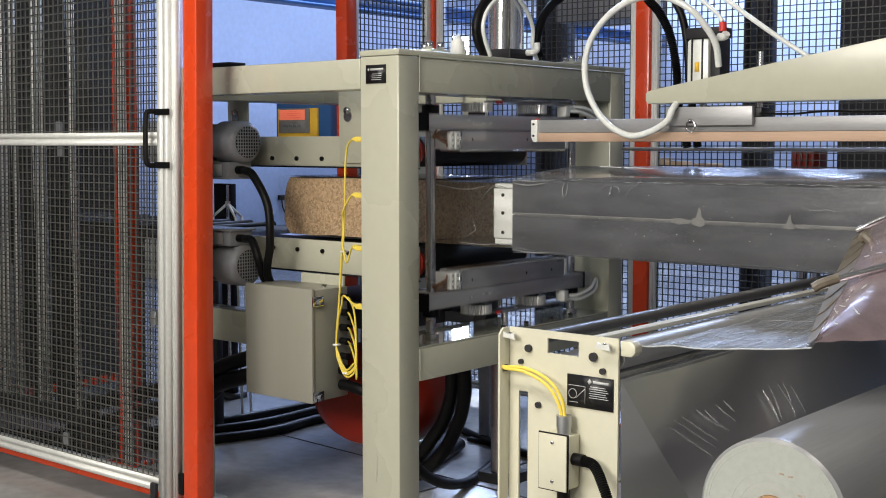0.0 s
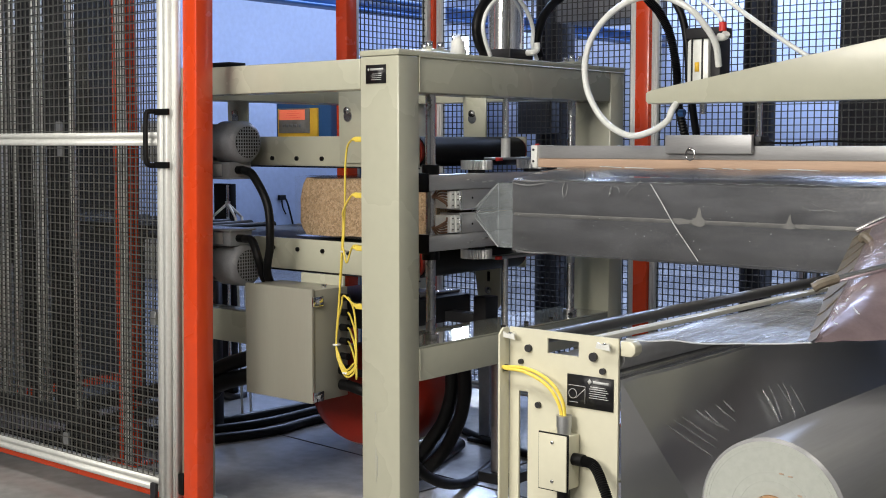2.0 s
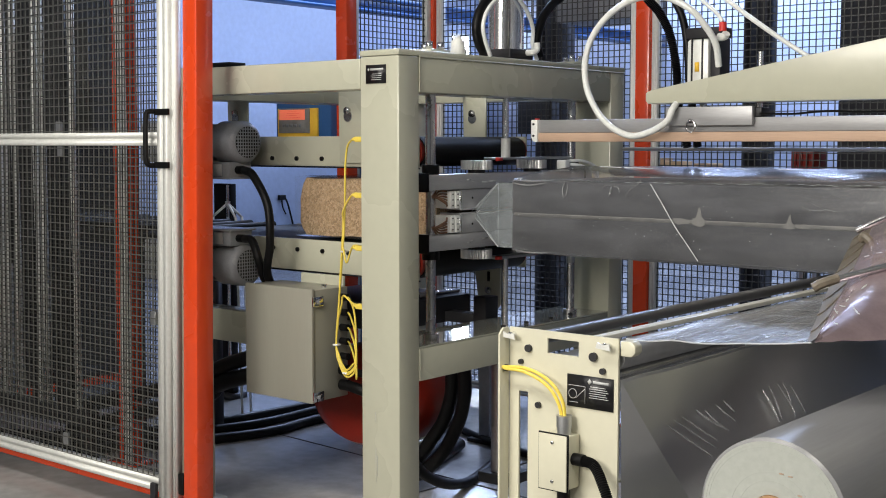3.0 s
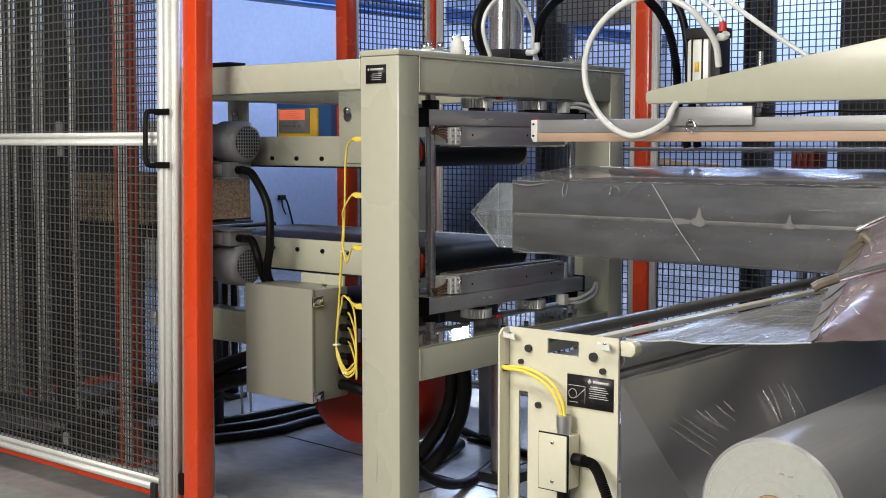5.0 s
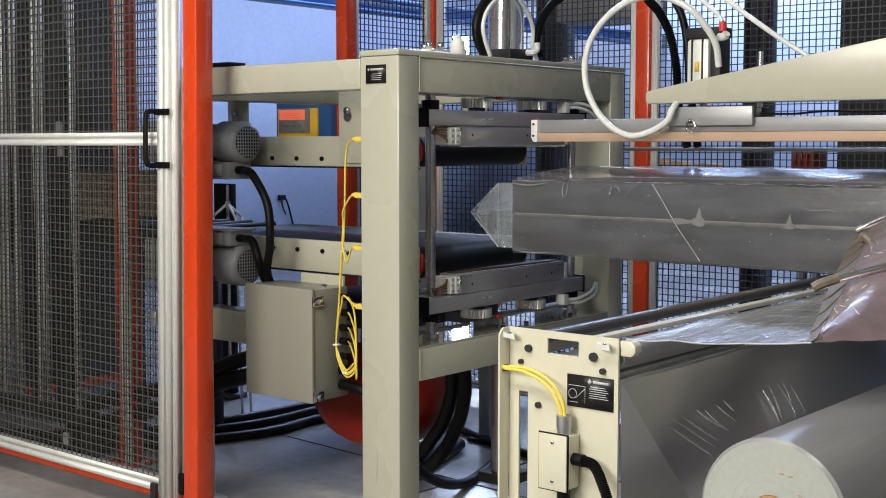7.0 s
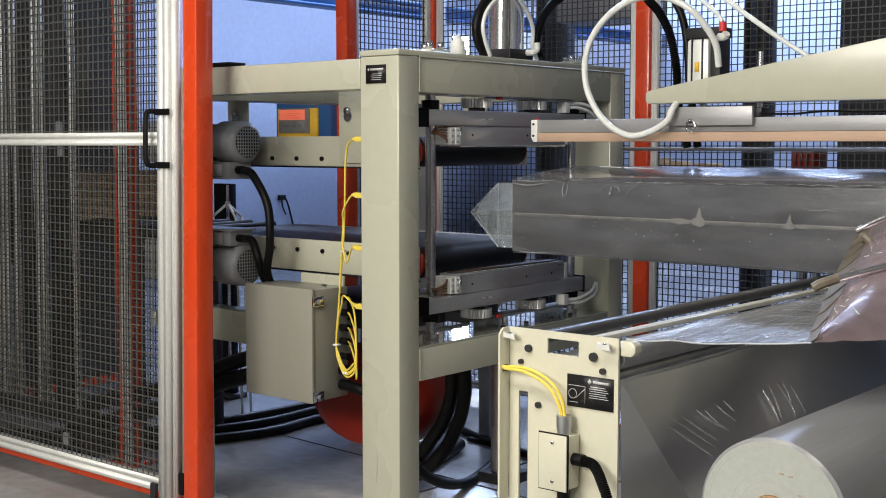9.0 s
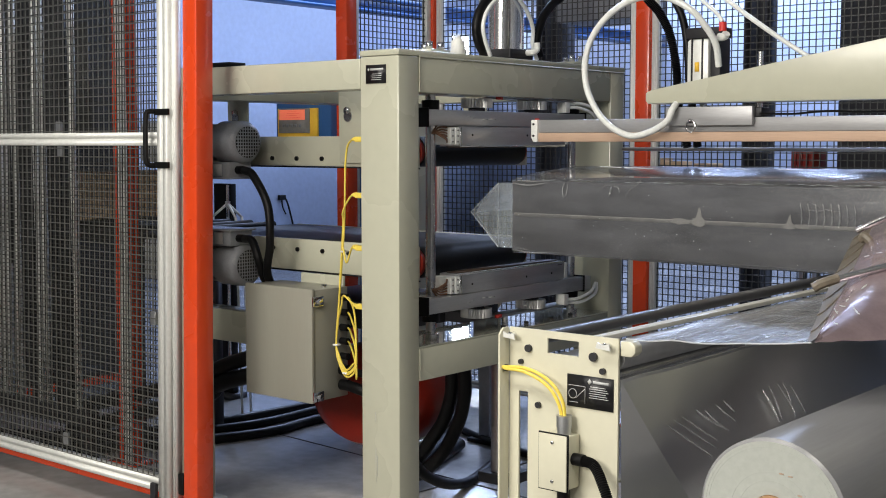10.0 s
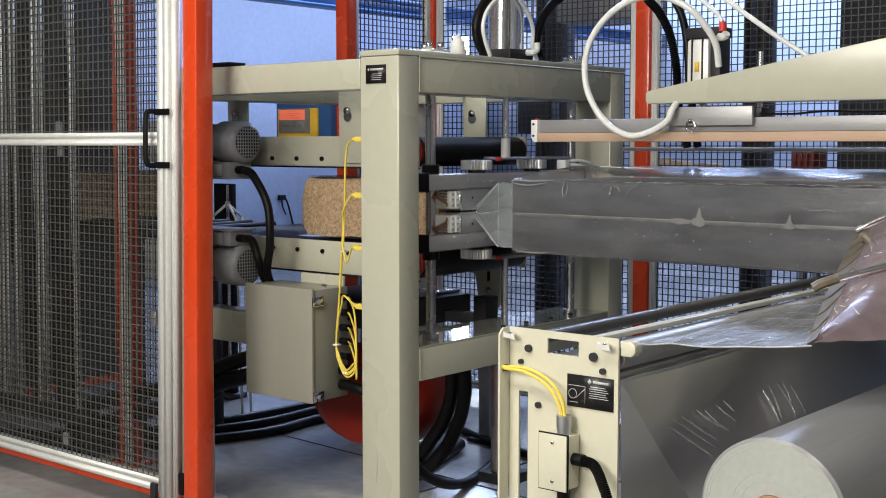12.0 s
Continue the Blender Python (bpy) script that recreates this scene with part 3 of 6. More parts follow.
def jaw(name, label, up):
    """Half of the sealing press, closed on z = 1.01; up = 1 above, -1 below."""
    t = thing(name, label, "sealing jaw", (-0.08, 0.67, 1.01))

    def z(a, b):
        return (1.01 + a, 1.01 + b) if up > 0 else (1.01 - b, 1.01 - a)
    part("carrier_bar", boxm(-0.13, -0.03, 0.177, 1.165, *z(0.076, 0.128), 0.003), JAW, t, "grey aluminium carrier bar")
    part("seal_block", boxm(-0.12, -0.035, 0.345, 0.985, *z(0.006, 0.075), 0.002), JAW, t)
    part("seal_strip", boxm(-0.10, -0.06, 0.36, 0.97, *z(0.001, 0.006)), SEALTAPE, t, "brown seal tape")
    for k, y in enumerate((0.30, 0.322)):
        part("end_block", boxm(-0.11, -0.032 + 0.004 * k, y, y + 0.02, *z(0.012, 0.07), 0.002), WHITE, t, "white insulating end block")
        # Dark discs on the face stand for the shade inside open holes.
        for hz in (0.022, 0.041, 0.06):
            part("socket", rodm((-0.0325 + 0.004 * k, y + 0.01, z(hz, 0)[0 if up > 0 else 1]), (-0.0305 + 0.004 * k, y + 0.01, z(hz, 0)[0 if up > 0 else 1]), 0.0028, 8), DARK, t)
    for y, hz in ((0.42, 0.045), (0.74, 0.045), (0.90, 0.045)):
        part("cap_screw", rodm((-0.0352, y, z(hz, 0)[0 if up > 0 else 1]), (-0.0335, y, z(hz, 0)[0 if up > 0 else 1]), 0.004, 8), BLACK, t)
    for y0, w, hz in ((0.385, 0.02, 0.118), (0.41, 0.012, 0.112), (0.47, 0.03, 0.108), (0.51, 0.035, 0.110)):
        part("stamp_mark", boxm(-0.0302, -0.0292, y0, y0 + w, *z(hz - 0.012, hz - 0.008)), INK, t)
    part("clip", boxm(-0.03, -0.024, 0.34, 0.348, *z(0.01, 0.07)), CHROME, t)
    part("edge_rail", boxm(-0.0345, -0.0325, 0.352, 0.98, *z(0.004, 0.009)), CHROME, t, "bright lower edge")
    part("far_end_block", boxm(-0.11, -0.034, 0.986, 1.006, *z(0.012, 0.07), 0.002), WHITE, t, "white insulating end block")
    bm = bmesh.new()
    for k in range(7):
        hose(bm, [(-0.05, 0.30, z(0.02 + 0.01 * k, 0)[0 if up > 0 else 1]), (-0.03 - 0.006 * k, 0.27, z(0.03 + 0.008 * k, 0)[0 if up > 0 else 1]),
                  (-0.06, 0.26 - 0.004 * k, z(0.05, 0)[0 if up > 0 else 1]), (-0.09, 0.28, z(0.07, 0)[0 if up > 0 else 1])], 0.003, 6, 4)
    part("heater_wires", bm, LEADS, t, "short copper-brown heater leads")
    for y in (0.205, 1.14):
        part("end_cap", boxm(-0.134, -0.026, y - 0.032, y - 0.024, *z(0.07, 0.134), 0.002), BLACK, t)
    for y in (0.25, 1.093):
        part("bushing", rodm((-0.08, y, z(0.128, 0)[0 if up > 0 else 1]), (-0.08, y, z(0.16, 0)[0 if up > 0 else 1]), 0.03), BLACK, t, "black bushing")
    for y in (0.50, 0.83):
        ribs = [(-0.08 + (0.056 - 0.005 * (k % 2)) * math.cos(k * math.pi / 32), y + (0.056 - 0.005 * (k % 2)) * math.sin(k * math.pi / 32)) for k in range(64)]
        p = part("spring_puck", prism(bmesh.new(), ribs, "z", *sorted((z(0.14, 0)[0 if up > 0 else 1], z(0.172, 0)[0 if up > 0 else 1]))), ALU, t, "ribbed aluminium puck", smooth=False)
        part("neck", rodm((-0.08, y, z(0.128, 0)[0 if up > 0 else 1]), (-0.08, y, z(0.14, 0)[0 if up > 0 else 1]), 0.03), DARK, p)
    part("tie_plate", boxm(-0.11, -0.045, 0.58, 1.05, *z(0.174, 0.182), 0.001), DULL, t)
    part("red_tab", boxm(-0.05, -0.04, 0.57, 0.60, *z(0.17, 0.182)), REDP, t)
    zt = lambda a: z(a, 0)[0 if up > 0 else 1]
    if up > 0:
        part("clevis", rodm((-0.08, 0.67, zt(0.182)), (-0.08, 0.67, zt(0.25)), 0.017, 16), ALU_W, t)
    part("piston_rod", rodm((-0.08, 0.67, zt(0.25 if up > 0 else 0.182)), (-0.08, 0.67, zt(0.56)), 0.011, 20), BARREL, t, "chromed piston rod")
    part("air_line", hosem([(-0.03, 0.97, zt(0.15)), (0.0, 1.02, zt(0.15)), (0.01, 1.10, zt(0.13)), (0.0, 1.15, zt(0.10))], 0.006, 8), TUBEW, t, "white air line")
    part("air_line", hosem([(-0.03, 0.99, zt(0.165)), (0.0, 1.05, zt(0.165)), (0.01, 1.13, zt(0.14)), (0.0, 1.158, zt(0.10))], 0.006, 8), TUBEW, t, "white air line")
    part("fitting", boxm(-0.05, -0.01, 0.95, 0.98, *z(0.13, 0.17), 0.003), WHITE, t)
    return t


jaw_up = jaw("upper_jaw", "upper heated sealing jaw with grey carrier bar", 1)
jaw_low = jaw("lower_jaw", "lower heated sealing jaw with grey carrier bar", -1)
cyl2 = thing("air_cylinder", "air cylinder hanging under the lower beam", "air cylinder", (-0.08, 0.67, 0.462))
part("barrel", rodm((-0.08, 0.67, 0.462), (-0.08, 0.67, 0.04), 0.05, 32), ALU, cyl2)
part("end_cap", boxm(-0.15, -0.01, 0.6, 0.74, 0.0, 0.039, 0.004), DARK, cyl2)


# ---- conveyors ----
def conveyor(name, label, z0, z1, up):
    t = thing(name, label, "conveyor", (-0.8, 0.67, z0))
    part("side_plate", boxm(-1.5, -0.22, 0.345, 0.358, z0, z1, 0.002), BEIGE, t, "beige side plate with bolt holes")
    part("side_plate", boxm(-1.5, -0.22, 0.982, 0.995, z0, z1, 0.002), BEIGE, t, "beige side plate")
    r = (z1 - z0) / 2 - 0.002
    zc = (z0 + z1) / 2
    belt = []
    for k in range(13):
        a = -math.pi / 2 + math.pi * k / 12
        belt.append((-0.26 + r * math.cos(a), zc + r * math.sin(a)))
    belt += [(-1.5, z1 - 0.002), (-1.5, z0 + 0.002)]
    part("belt", prism(bmesh.new(), belt, "y", 0.375, 0.968), BELT, t, "smooth black belt")
    part("roller_end", rodm((-0.26, 0.36, zc), (-0.26, 0.374, zc), r * 0.92), REDTANK, t, "red bearing cap")
    part("roller_end", rodm((-0.26, 0.969, zc), (-0.26, 0.981, zc), r * 0.92), REDTANK, t, "red bearing cap")
    for k in range(8):
        x = -0.42 - 0.135 * k
        zz = z0 + (0.028 if up else 0.079)
        part("bolt_head", rodm((x, 0.338, zz), (x, 0.3455, zz), 0.0085, 12), BLACK, t)
    part("edge_strip", boxm(-1.5, -0.22, 0.342, 0.36, z0 - 0.006, z0 - 0.0005), BLACK, t)
    return t


conv_low = conveyor("belt_conveyor", "lower take-away belt conveyor with beige side plates", 0.76, 0.879, False)
conv_up = conveyor("belt_conveyor", "upper hold-down belt conveyor with beige side plates", 1.157, 1.268, True)
hang = thing("hanger_plate", "beige hanger plate bolted between beam and conveyor", "bracket", (-0.5, 0.35, 1.4))
part("plate", prism(bmesh.new(), [(-0.50, 1.17), (-0.39, 1.17), (-0.39, 1.43), (-0.505, 1.43)], "y", 0.33, 0.342, 0.002), BEIGE, hang)
part("bolt", rodm((-0.455, 0.318, 1.36), (-0.455, 0.3295, 1.36), 0.014, 6), STEEL, hang)
part("washer", rodm((-0.455, 0.326, 1.34), (-0.455, 0.3295, 1.34), 0.02, 16), STEEL, hang)
part("cross_bar", boxm(-0.50, -0.40, 0.33, 1.05, 1.431, 1.47, 0.003), BEIGE, hang)
hang2 = copy_thing(hang, Matrix.Translation((-1.2, 0.35, 1.4)))
hang3 = copy_thing(hang, Matrix.Translation((-0.5, 0.97, 1.4)))
hang.location.x -= 0.085
hang4 = thing("hanger_plate", "beige slotted plate bolted under the lower conveyor", "bracket", (-0.4, 1.0, 0.7))
part("plate", prism(bmesh.new(), [(-0.50, 0.80), (-0.35, 0.80), (-0.35, 0.60), (-0.37, 0.575), (-0.44, 0.575), (-0.46, 0.60), (-0.47, 0.70)], "y", 0.996, 1.006, 0.002), BEIGE, hang4)
part("bolt", rodm((-0.405, 0.984, 0.655), (-0.405, 0.9955, 0.655), 0.014, 6), STEEL, hang4)
# Not cut out: a black strip gives the slot its dark inside.
part("slot", boxm(-0.414, -0.40, 0.9945, 0.9955, 0.69, 0.73), BLACK, hang4)
for hx in (-1.44, -0.66):
    leg = thing("conveyor_bracket", "beige steel bracket between side rail and lower conveyor", "bracket", (hx, 0.36, 0.58), "conveyor brackets")
    part("upright", boxm(hx - 0.04, hx + 0.04, 0.36, 0.372, 0.581, 0.759, 0.002), BEIGE, leg)
    part("foot", boxm(hx - 0.04, hx + 0.04, 0.373, 0.40, 0.581, 0.59, 0.002), BEIGE, leg)


def gear_motor(z, flip):
    t = thing("electric_motor", "grey finned electric motor with round fan cowl", "electric motor", (-0.9, 0.24, z), "conveyor motors")
    cowl = [(0.082, -0.93), (0.082, -0.905), (0.080, -0.894), (0.075, -0.884), (0.068, -0.878), (0.060, -0.8755), (0.0, -0.8755)]
    bm = sheet(bmesh.new(), [[(x, 0.24 + r * math.cos(a), z + r * math.sin(a)) for a in [2 * math.pi * k / 40 for k in range(41)]] for r, x in cowl])
    bmesh.ops.remove_doubles(bm, verts=bm.verts[:], dist=1e-5)
    part("fan_cowl", bm, MOTOR, t, "grey fan cowl with rounded rim")
    part("cowl_skirt", rodm((-1.0, 0.24, z), (-0.93, 0.24, z), 0.082, 36), MOTOR, t)
    bm = rodm((-0.876, 0.24, z), (-0.8735, 0.24, z), 0.06, 32)
    part("grille_backing", bm, BLACK, t)
    bm = bmesh.new()
    for k in range(-4, 5):
        w = math.sqrt(max(0.06 ** 2 - (k * 0.0125) ** 2, 0.0004))
        box(bm, -0.8735, -0.872, 0.24 + k * 0.0125 - 0.002, 0.24 + k * 0.0125 + 0.002, z - w, z + w)
        box(bm, -0.8735, -0.8718, 0.24 - w, 0.24 + w, z + k * 0.0125 - 0.002, z + k * 0.0125 + 0.002)
    part("grille", bm, MOTOR, t, "round grille", smooth=False)
    part("stator", rodm((-1.25, 0.24, z), (-1.001, 0.24, z), 0.066, 32), MOTOR, t)
    for k in range(18):
        a = 2 * math.pi * k / 18
        dy, dz = math.cos(a), math.sin(a)
        bm = rodm((-1.24, 0.24 + 0.069 * dy, z + 0.069 * dz), (-1.003, 0.24 + 0.069 * dy, z + 0.069 * dz), 0.0035, 6)
        part("cooling_fin", bm, MOTOR, t)
    s = 1 if flip else -1
    zb = z + s * 0.105
    bx = part("terminal_box", boxm(-1.1, -0.90, 0.17, 0.28, min(zb - 0.03, zb + 0.03), max(zb - 0.03, zb + 0.03), 0.006), MOTOR, t, "grey terminal box")
    part("lid", boxm(-1.11, -0.89, 0.16, 0.29, zb + s * 0.031 - 0.004, zb + s * 0.031 + 0.004, 0.002), MOTOR, bx)
    part("rating_plate", boxm(-0.99, -0.945, 0.166, 0.1695, zb - 0.022, zb + 0.022), INK, bx, "pale rating plate")
    part("gland", rodm((-0.90, 0.21, zb), (-0.865, 0.21, zb), 0.016, 12), BLACK, bx)
    part("gearbox", boxm(-1.42, -1.251, 0.15, 0.344, z - 0.08, z + 0.08, 0.012), MOTOR, t)
    return t, zb


m1, zb1 = gear_motor(1.246, False)
m2, zb2 = gear_motor(0.775, True)
for m in (m1, m2):
    m.location.x -= 0.11
for pts in ([(-0.975, 0.21, zb1), (-0.90, 0.19, zb1 - 0.02), (-0.80, 0.17, zb1 - 0.13), (-0.79, 0.17, zb1 - 0.27), (-0.84, 0.20, zb1 - 0.38), (-0.85, 0.25, zb1 - 0.46), (-0.83, 0.29, 0.60), (-0.80, 0.30, 0.52)],
            [(-0.975, 0.21, zb2), (-0.91, 0.19, zb2 - 0.005), (-0.865, 0.18, zb2 - 0.07), (-0.87, 0.21, zb2 - 0.14), (-0.87, 0.26, zb2 - 0.2), (-0.85, 0.29, 0.60), (-0.82, 0.30, 0.52)]):
    solid("motor_cable", hosem(pts, 0.016, 10, 8), BLACK, "black flexible conduit from a conveyor motor", "cable", "motor cables")

# ---- control enclosure hung on the frame ----
en = thing("junction_enclosure", "beige steel terminal enclosure with clamped lid", "electrical box", (-0.7, 0.2, 0.5))
part("body", boxm(-0.85, -0.505, 0.118, 0.285, 0.325, 0.725, 0.004), ENCL, en)
part("lid", boxm(-0.853, -0.502, 0.100, 0.1165, 0.32, 0.73, 0.005), ENCL, en, "flat lid")
part("flange", boxm(-0.75, -0.53, 0.286, 0.30, 0.70, 0.76, 0.003), BEIGE, en)
part("hanger", boxm(-0.74, -0.56, 0.286, 0.335, 0.40, 0.70, 0.003), BEIGE, en)
for cz in (0.685, 0.345):
    cl = part("lid_clamp", boxm(-0.501, -0.492, 0.10, 0.15, cz - 0.018, cz + 0.018, 0.002), CHROME, en, "zinc lid clamp")
    part("screw", rodm((-0.492, 0.125, cz), (-0.478, 0.125, cz), 0.009, 10), CHROME, cl)
part("top_screw", rodm((-0.54, 0.2, 0.725), (-0.54, 0.2, 0.738), 0.01, 10), CHROME, en)
GL = []
for k, gz in enumerate((0.69, 0.635, 0.58, 0.53, 0.475, 0.425, 0.37)):
    rr = 0.013 if k < 5 else 0.02
    part("cable_gland", rodm((-0.504, 0.25, gz), (-0.47, 0.25, gz), rr, 14), BLACK, en, "black cable gland")
    GL.append((-0.47, 0.25, gz))


def cable(points, label, r=0.0035, mat=None, name="sensor_cable", group="yellow sensor cables", steps=8):
    return solid(name, hosem(points, r, 8, steps), mat or YELLOW, label, "cable", group)


YC = "yellow moulded sensor cable looped beside the beige post"
SX = -0.155
for k, (gz, px, top) in enumerate(((0.69, -0.33, 1.255), (0.58, -0.335, 1.07), (0.635, -0.34, 0.895), (0.53, -0.345, 0.70))):
    loop = 0.43 + 0.008 * k
    cable([(-0.47, 0.25, gz), (-0.43, 0.22, gz - 0.005), (-0.36, 0.17, gz - 0.045), (-0.315, 0.13, min(gz - 0.10, 0.54)), (-0.32, 0.13, loop + 0.03), (-0.375, 0.14, loop), (-0.425, 0.15, loop + 0.06),
           (-0.43, 0.15, 0.56), (-0.41, 0.14, 0.66 - 0.01 * k), (-0.36 - 0.005 * k, 0.12, min(0.95, top - 0.02)), (-0.33 - 0.015 * (k % 2), 0.10, max(top - 0.06, 0.72)), (-0.28, 0.08, top), (-0.20, 0.05, top + 0.002)], YC)
for top in (1.255, 1.07, 0.895, 0.70):
    pl = thing("sensor_plug", "yellow right-angle sensor plug beside the post", "plug", (-0.19, 0.05, top), "sensor plugs")
    part("shell", boxm(-0.225, -0.169, 0.03, 0.055, top - 0.009, top + 0.009, 0.004), YELLOW, pl)
    part("collar", rodm((-0.24, 0.0425, top), (-0.2255, 0.0425, top), 0.006, 10), YELLOW, pl)
    part("nut", rodm((-0.1685, 0.0425, top - 0.014), (-0.1685, 0.0425, top + 0.014), 0.005, 8), DARK, pl)
for tx, ty, tz in ((-0.43, 0.15, 0.535), (-0.375, 0.14, 0.442), (-0.365, 0.125, 0.87)):
    tie = thing("cable_tie", "white plastic tie round the yellow cables", "cable tie", (tx, ty, tz), "cable ties")
    part("band", boxm(tx - 0.010, tx + 0.010, ty - 0.010, ty + 0.012, tz - 0.003, tz + 0.003, 0.002), WHITE, tie)

# ---- filling horn and film sleeve ----
HX0, HX1, HY0, HY1, HZ0, HZ1 = 0.178, 2.9, 0.365, 0.975, 0.888, 1.118
horn = thing("filling_horn", "grey sheet-steel filling horn inside clear film", "filling horn", (1.2, 0.67, HZ0))
t = 0.003
part("bottom_sheet", boxm(HX0, HX1, HY0, HY1, HZ0, HZ0 + t), HORN, horn)
part("top_sheet", boxm(HX0, HX1, HY0, HY1, HZ1 - t, HZ1), HORN, horn)
part("side_sheet", boxm(HX0, HX1, HY0, HY0 + t, HZ0 + t, 1.006), HORN, horn)
part("side_sheet", boxm(HX0, HX1, HY0, HY0 + t, 1.010, HZ1 - t), HORN, horn)
part("seam_strip", boxm(HX0 + 0.01, HX1, HY0 - 0.003, HY0 - 0.0005, 1.002, 1.014), PATCH, horn, "pale lapped seam")
part("seam_edge", hosem([(HX0 + 0.012 + 0.03 * k, HY0 - 0.0032, 1.013 + 0.0012 * noise.noise((k * 0.8, 1, 2))) for k in range(62)], 0.0012, 5, 2), SEAM, horn, "bright raised seam edge")
part("side_sheet", boxm(HX0, HX1, HY1 - t, HY1, HZ0 + t, HZ1 - t), HORN, horn)
rngp = random.Random(11)


def weld_patch(x, w, h, peak):
    """A ground weld with a ragged rim and one tongue that runs up the sheet."""
    out = []
    for k in range(36):
        a = 2 * math.pi * k / 36
        up = peak * max(0.0, math.cos((a - 1.45) * 2.4)) ** 3 if 0.8 < a < 2.1 else 0.0
        r = 1.0 + rngp.uniform(-0.16, 0.16)
        out.append((x + w * r * math.cos(a), 1.009 + h * r * math.sin(a) + up))
    part("weld_patch", prism(bmesh.new(), out, "y", HY0 - 0.0045, HY0 - 0.0032), PATCH, horn, "ground weld patch")


weld_patch(0.865, 0.024, 0.014, 0.030)
weld_patch(0.805, 0.034, 0.009, 0.0)
weld_patch(1.15, 0.018, 0.009, 0.022)
weld_patch(1.19, 0.022, 0.006, 0.0)
hl = thing("horn_stand", "beige steel stand carrying the filling horn", "machine frame", (2.6, 0.67, FLOOR))
for y in (0.40, 0.86):
    part("leg", boxm(2.55, 2.65, y, y + 0.08, FLOOR + 0.001, HZ0 - 0.001, 0.004), BEIGE, hl)


def sleeve_ring(x, puff, seed):
    """The film's outline round the horn: a puffed top, round corners."""
    pts = []
    for k in range(15):
        s = k / 14
        y = HY0 - 0.007 + (HY1 - HY0 + 0.014) * s
        pts.append((x, y, HZ1 + 0.004 + puff * math.sin(math.pi * s) ** 0.6 + 0.004 * noise.noise((x * 6, y * 9, seed))))
    for k in range(1, 7):
        pts.append((x, HY1 + 0.007 + 0.003 * noise.noise((x * 7, k, 3)), HZ1 - (HZ1 - HZ0) * k / 6))
    for k in range(1, 9):
        s = k / 8
        pts.append((x, HY1 - (HY1 - HY0) * s, HZ0 - 0.006 - 0.012 * math.sin(math.pi * s) + 0.003 * noise.noise((x * 8, k, 5))))
    for k in range(1, 10):
        s = k / 9
        pts.append((x, HY0 - 0.008 - 0.006 * math.sin(math.pi * s) * (1 + noise.noise((x * 7, s * 3, 8))), HZ0 + (HZ1 + 0.004 - HZ0) * s))
    return pts


bm = bmesh.new()
sheet(bm, [sleeve_ring(HX0 + 0.004 + (2.5 - HX0) * i / 90, min(0.043, 0.028 + 0.16 * i * 0.026), 1.0) for i in range(91)])
sleeve = thing("film_sleeve", "clear wrinkled plastic film sleeve round the horn", "plastic film", (1.2, 0.67, 1.0))
part("tube", bm, FILM, sleeve)
rng = random.Random(5)
# Short pale dashes paint the highlights along the sleeve's top edge.
for k in range(46):
    x = 0.20 + 1.25 * k / 46 + rng.uniform(-0.01, 0.01)
    l = rng.uniform(0.004, 0.022)
    zz = HZ1 + 0.006 + rng.uniform(-0.003, 0.004)
    part("crease", hosem([(x, HY0 - 0.006, zz), (x + l / 2, HY0 - 0.007, zz + 0.001), (x + l, HY0 - 0.006, zz)], rng.uniform(0.0003, 0.0008), 5, 2), FOLD, sleeve)


def ribbon(points, width, steps=6):
    """A narrow raised film fold with pointed ends along a line of (x, y, z), its back towards -y."""
    line = glide(points, steps)
    rows = []
    for i, q in enumerate(line):
        way = (line[min(i + 1, len(line) - 1)] - line[max(i - 1, 0)]).normalized()
        side = way.cross(Vector((0, 1, 0))).normalized()
        w = width * (0.15 + 0.85 * math.sin(math.pi * i / (len(line) - 1)) ** 0.7)
        rows.append([q + side * w * (k / 4 - 0.5) + Vector((0, -0.4 * w * (1 - (k / 2 - 1) ** 2), 0)) for k in range(5)])
    return sheet(bmesh.new(), rows)


for wide, pts in ((0.004, [(0.398, 1.122), (0.388, 1.095), (0.392, 1.066)]), (0.003, [(0.392, 1.066), (0.404, 1.085), (0.406, 1.118)]),
                  (0.003, [(0.53, 1.10), (0.552, 1.112), (0.571, 1.109)]), (0.006, [(0.571, 1.112), (0.566, 1.09), (0.558, 1.074)]), (0.003, [(0.575, 1.108), (0.594, 1.105), (0.602, 1.085)]),
                  (0.003, [(0.618, 1.065), (0.628, 1.09), (0.648, 1.108)]), (0.004, [(0.648, 1.108), (0.662, 1.115), (0.677, 1.13)]), (0.002, [(0.62, 1.07), (0.645, 1.085), (0.66, 1.10)]),
                  (0.006, [(0.19, 1.112), (0.25, 1.105), (0.33, 1.116)]), (0.004, [(0.20, 1.122), (0.27, 1.118), (0.36, 1.124)]), (0.006, [(0.186, 0.893), (0.25, 0.886), (0.334, 0.889)]),
                  (0.003, [(0.186, 0.905), (0.23, 0.896), (0.28, 0.893)]), (0.003, [(1.20, 1.085), (1.26, 1.06), (1.31, 1.055)]), (0.003, [(1.18, 1.07), (1.23, 1.055), (1.30, 1.068)])):
    part("crease", ribbon([(x, HY0 - 0.0158, z) for x, z in pts], wide), WRINKLE, sleeve, "milky crease in the film")
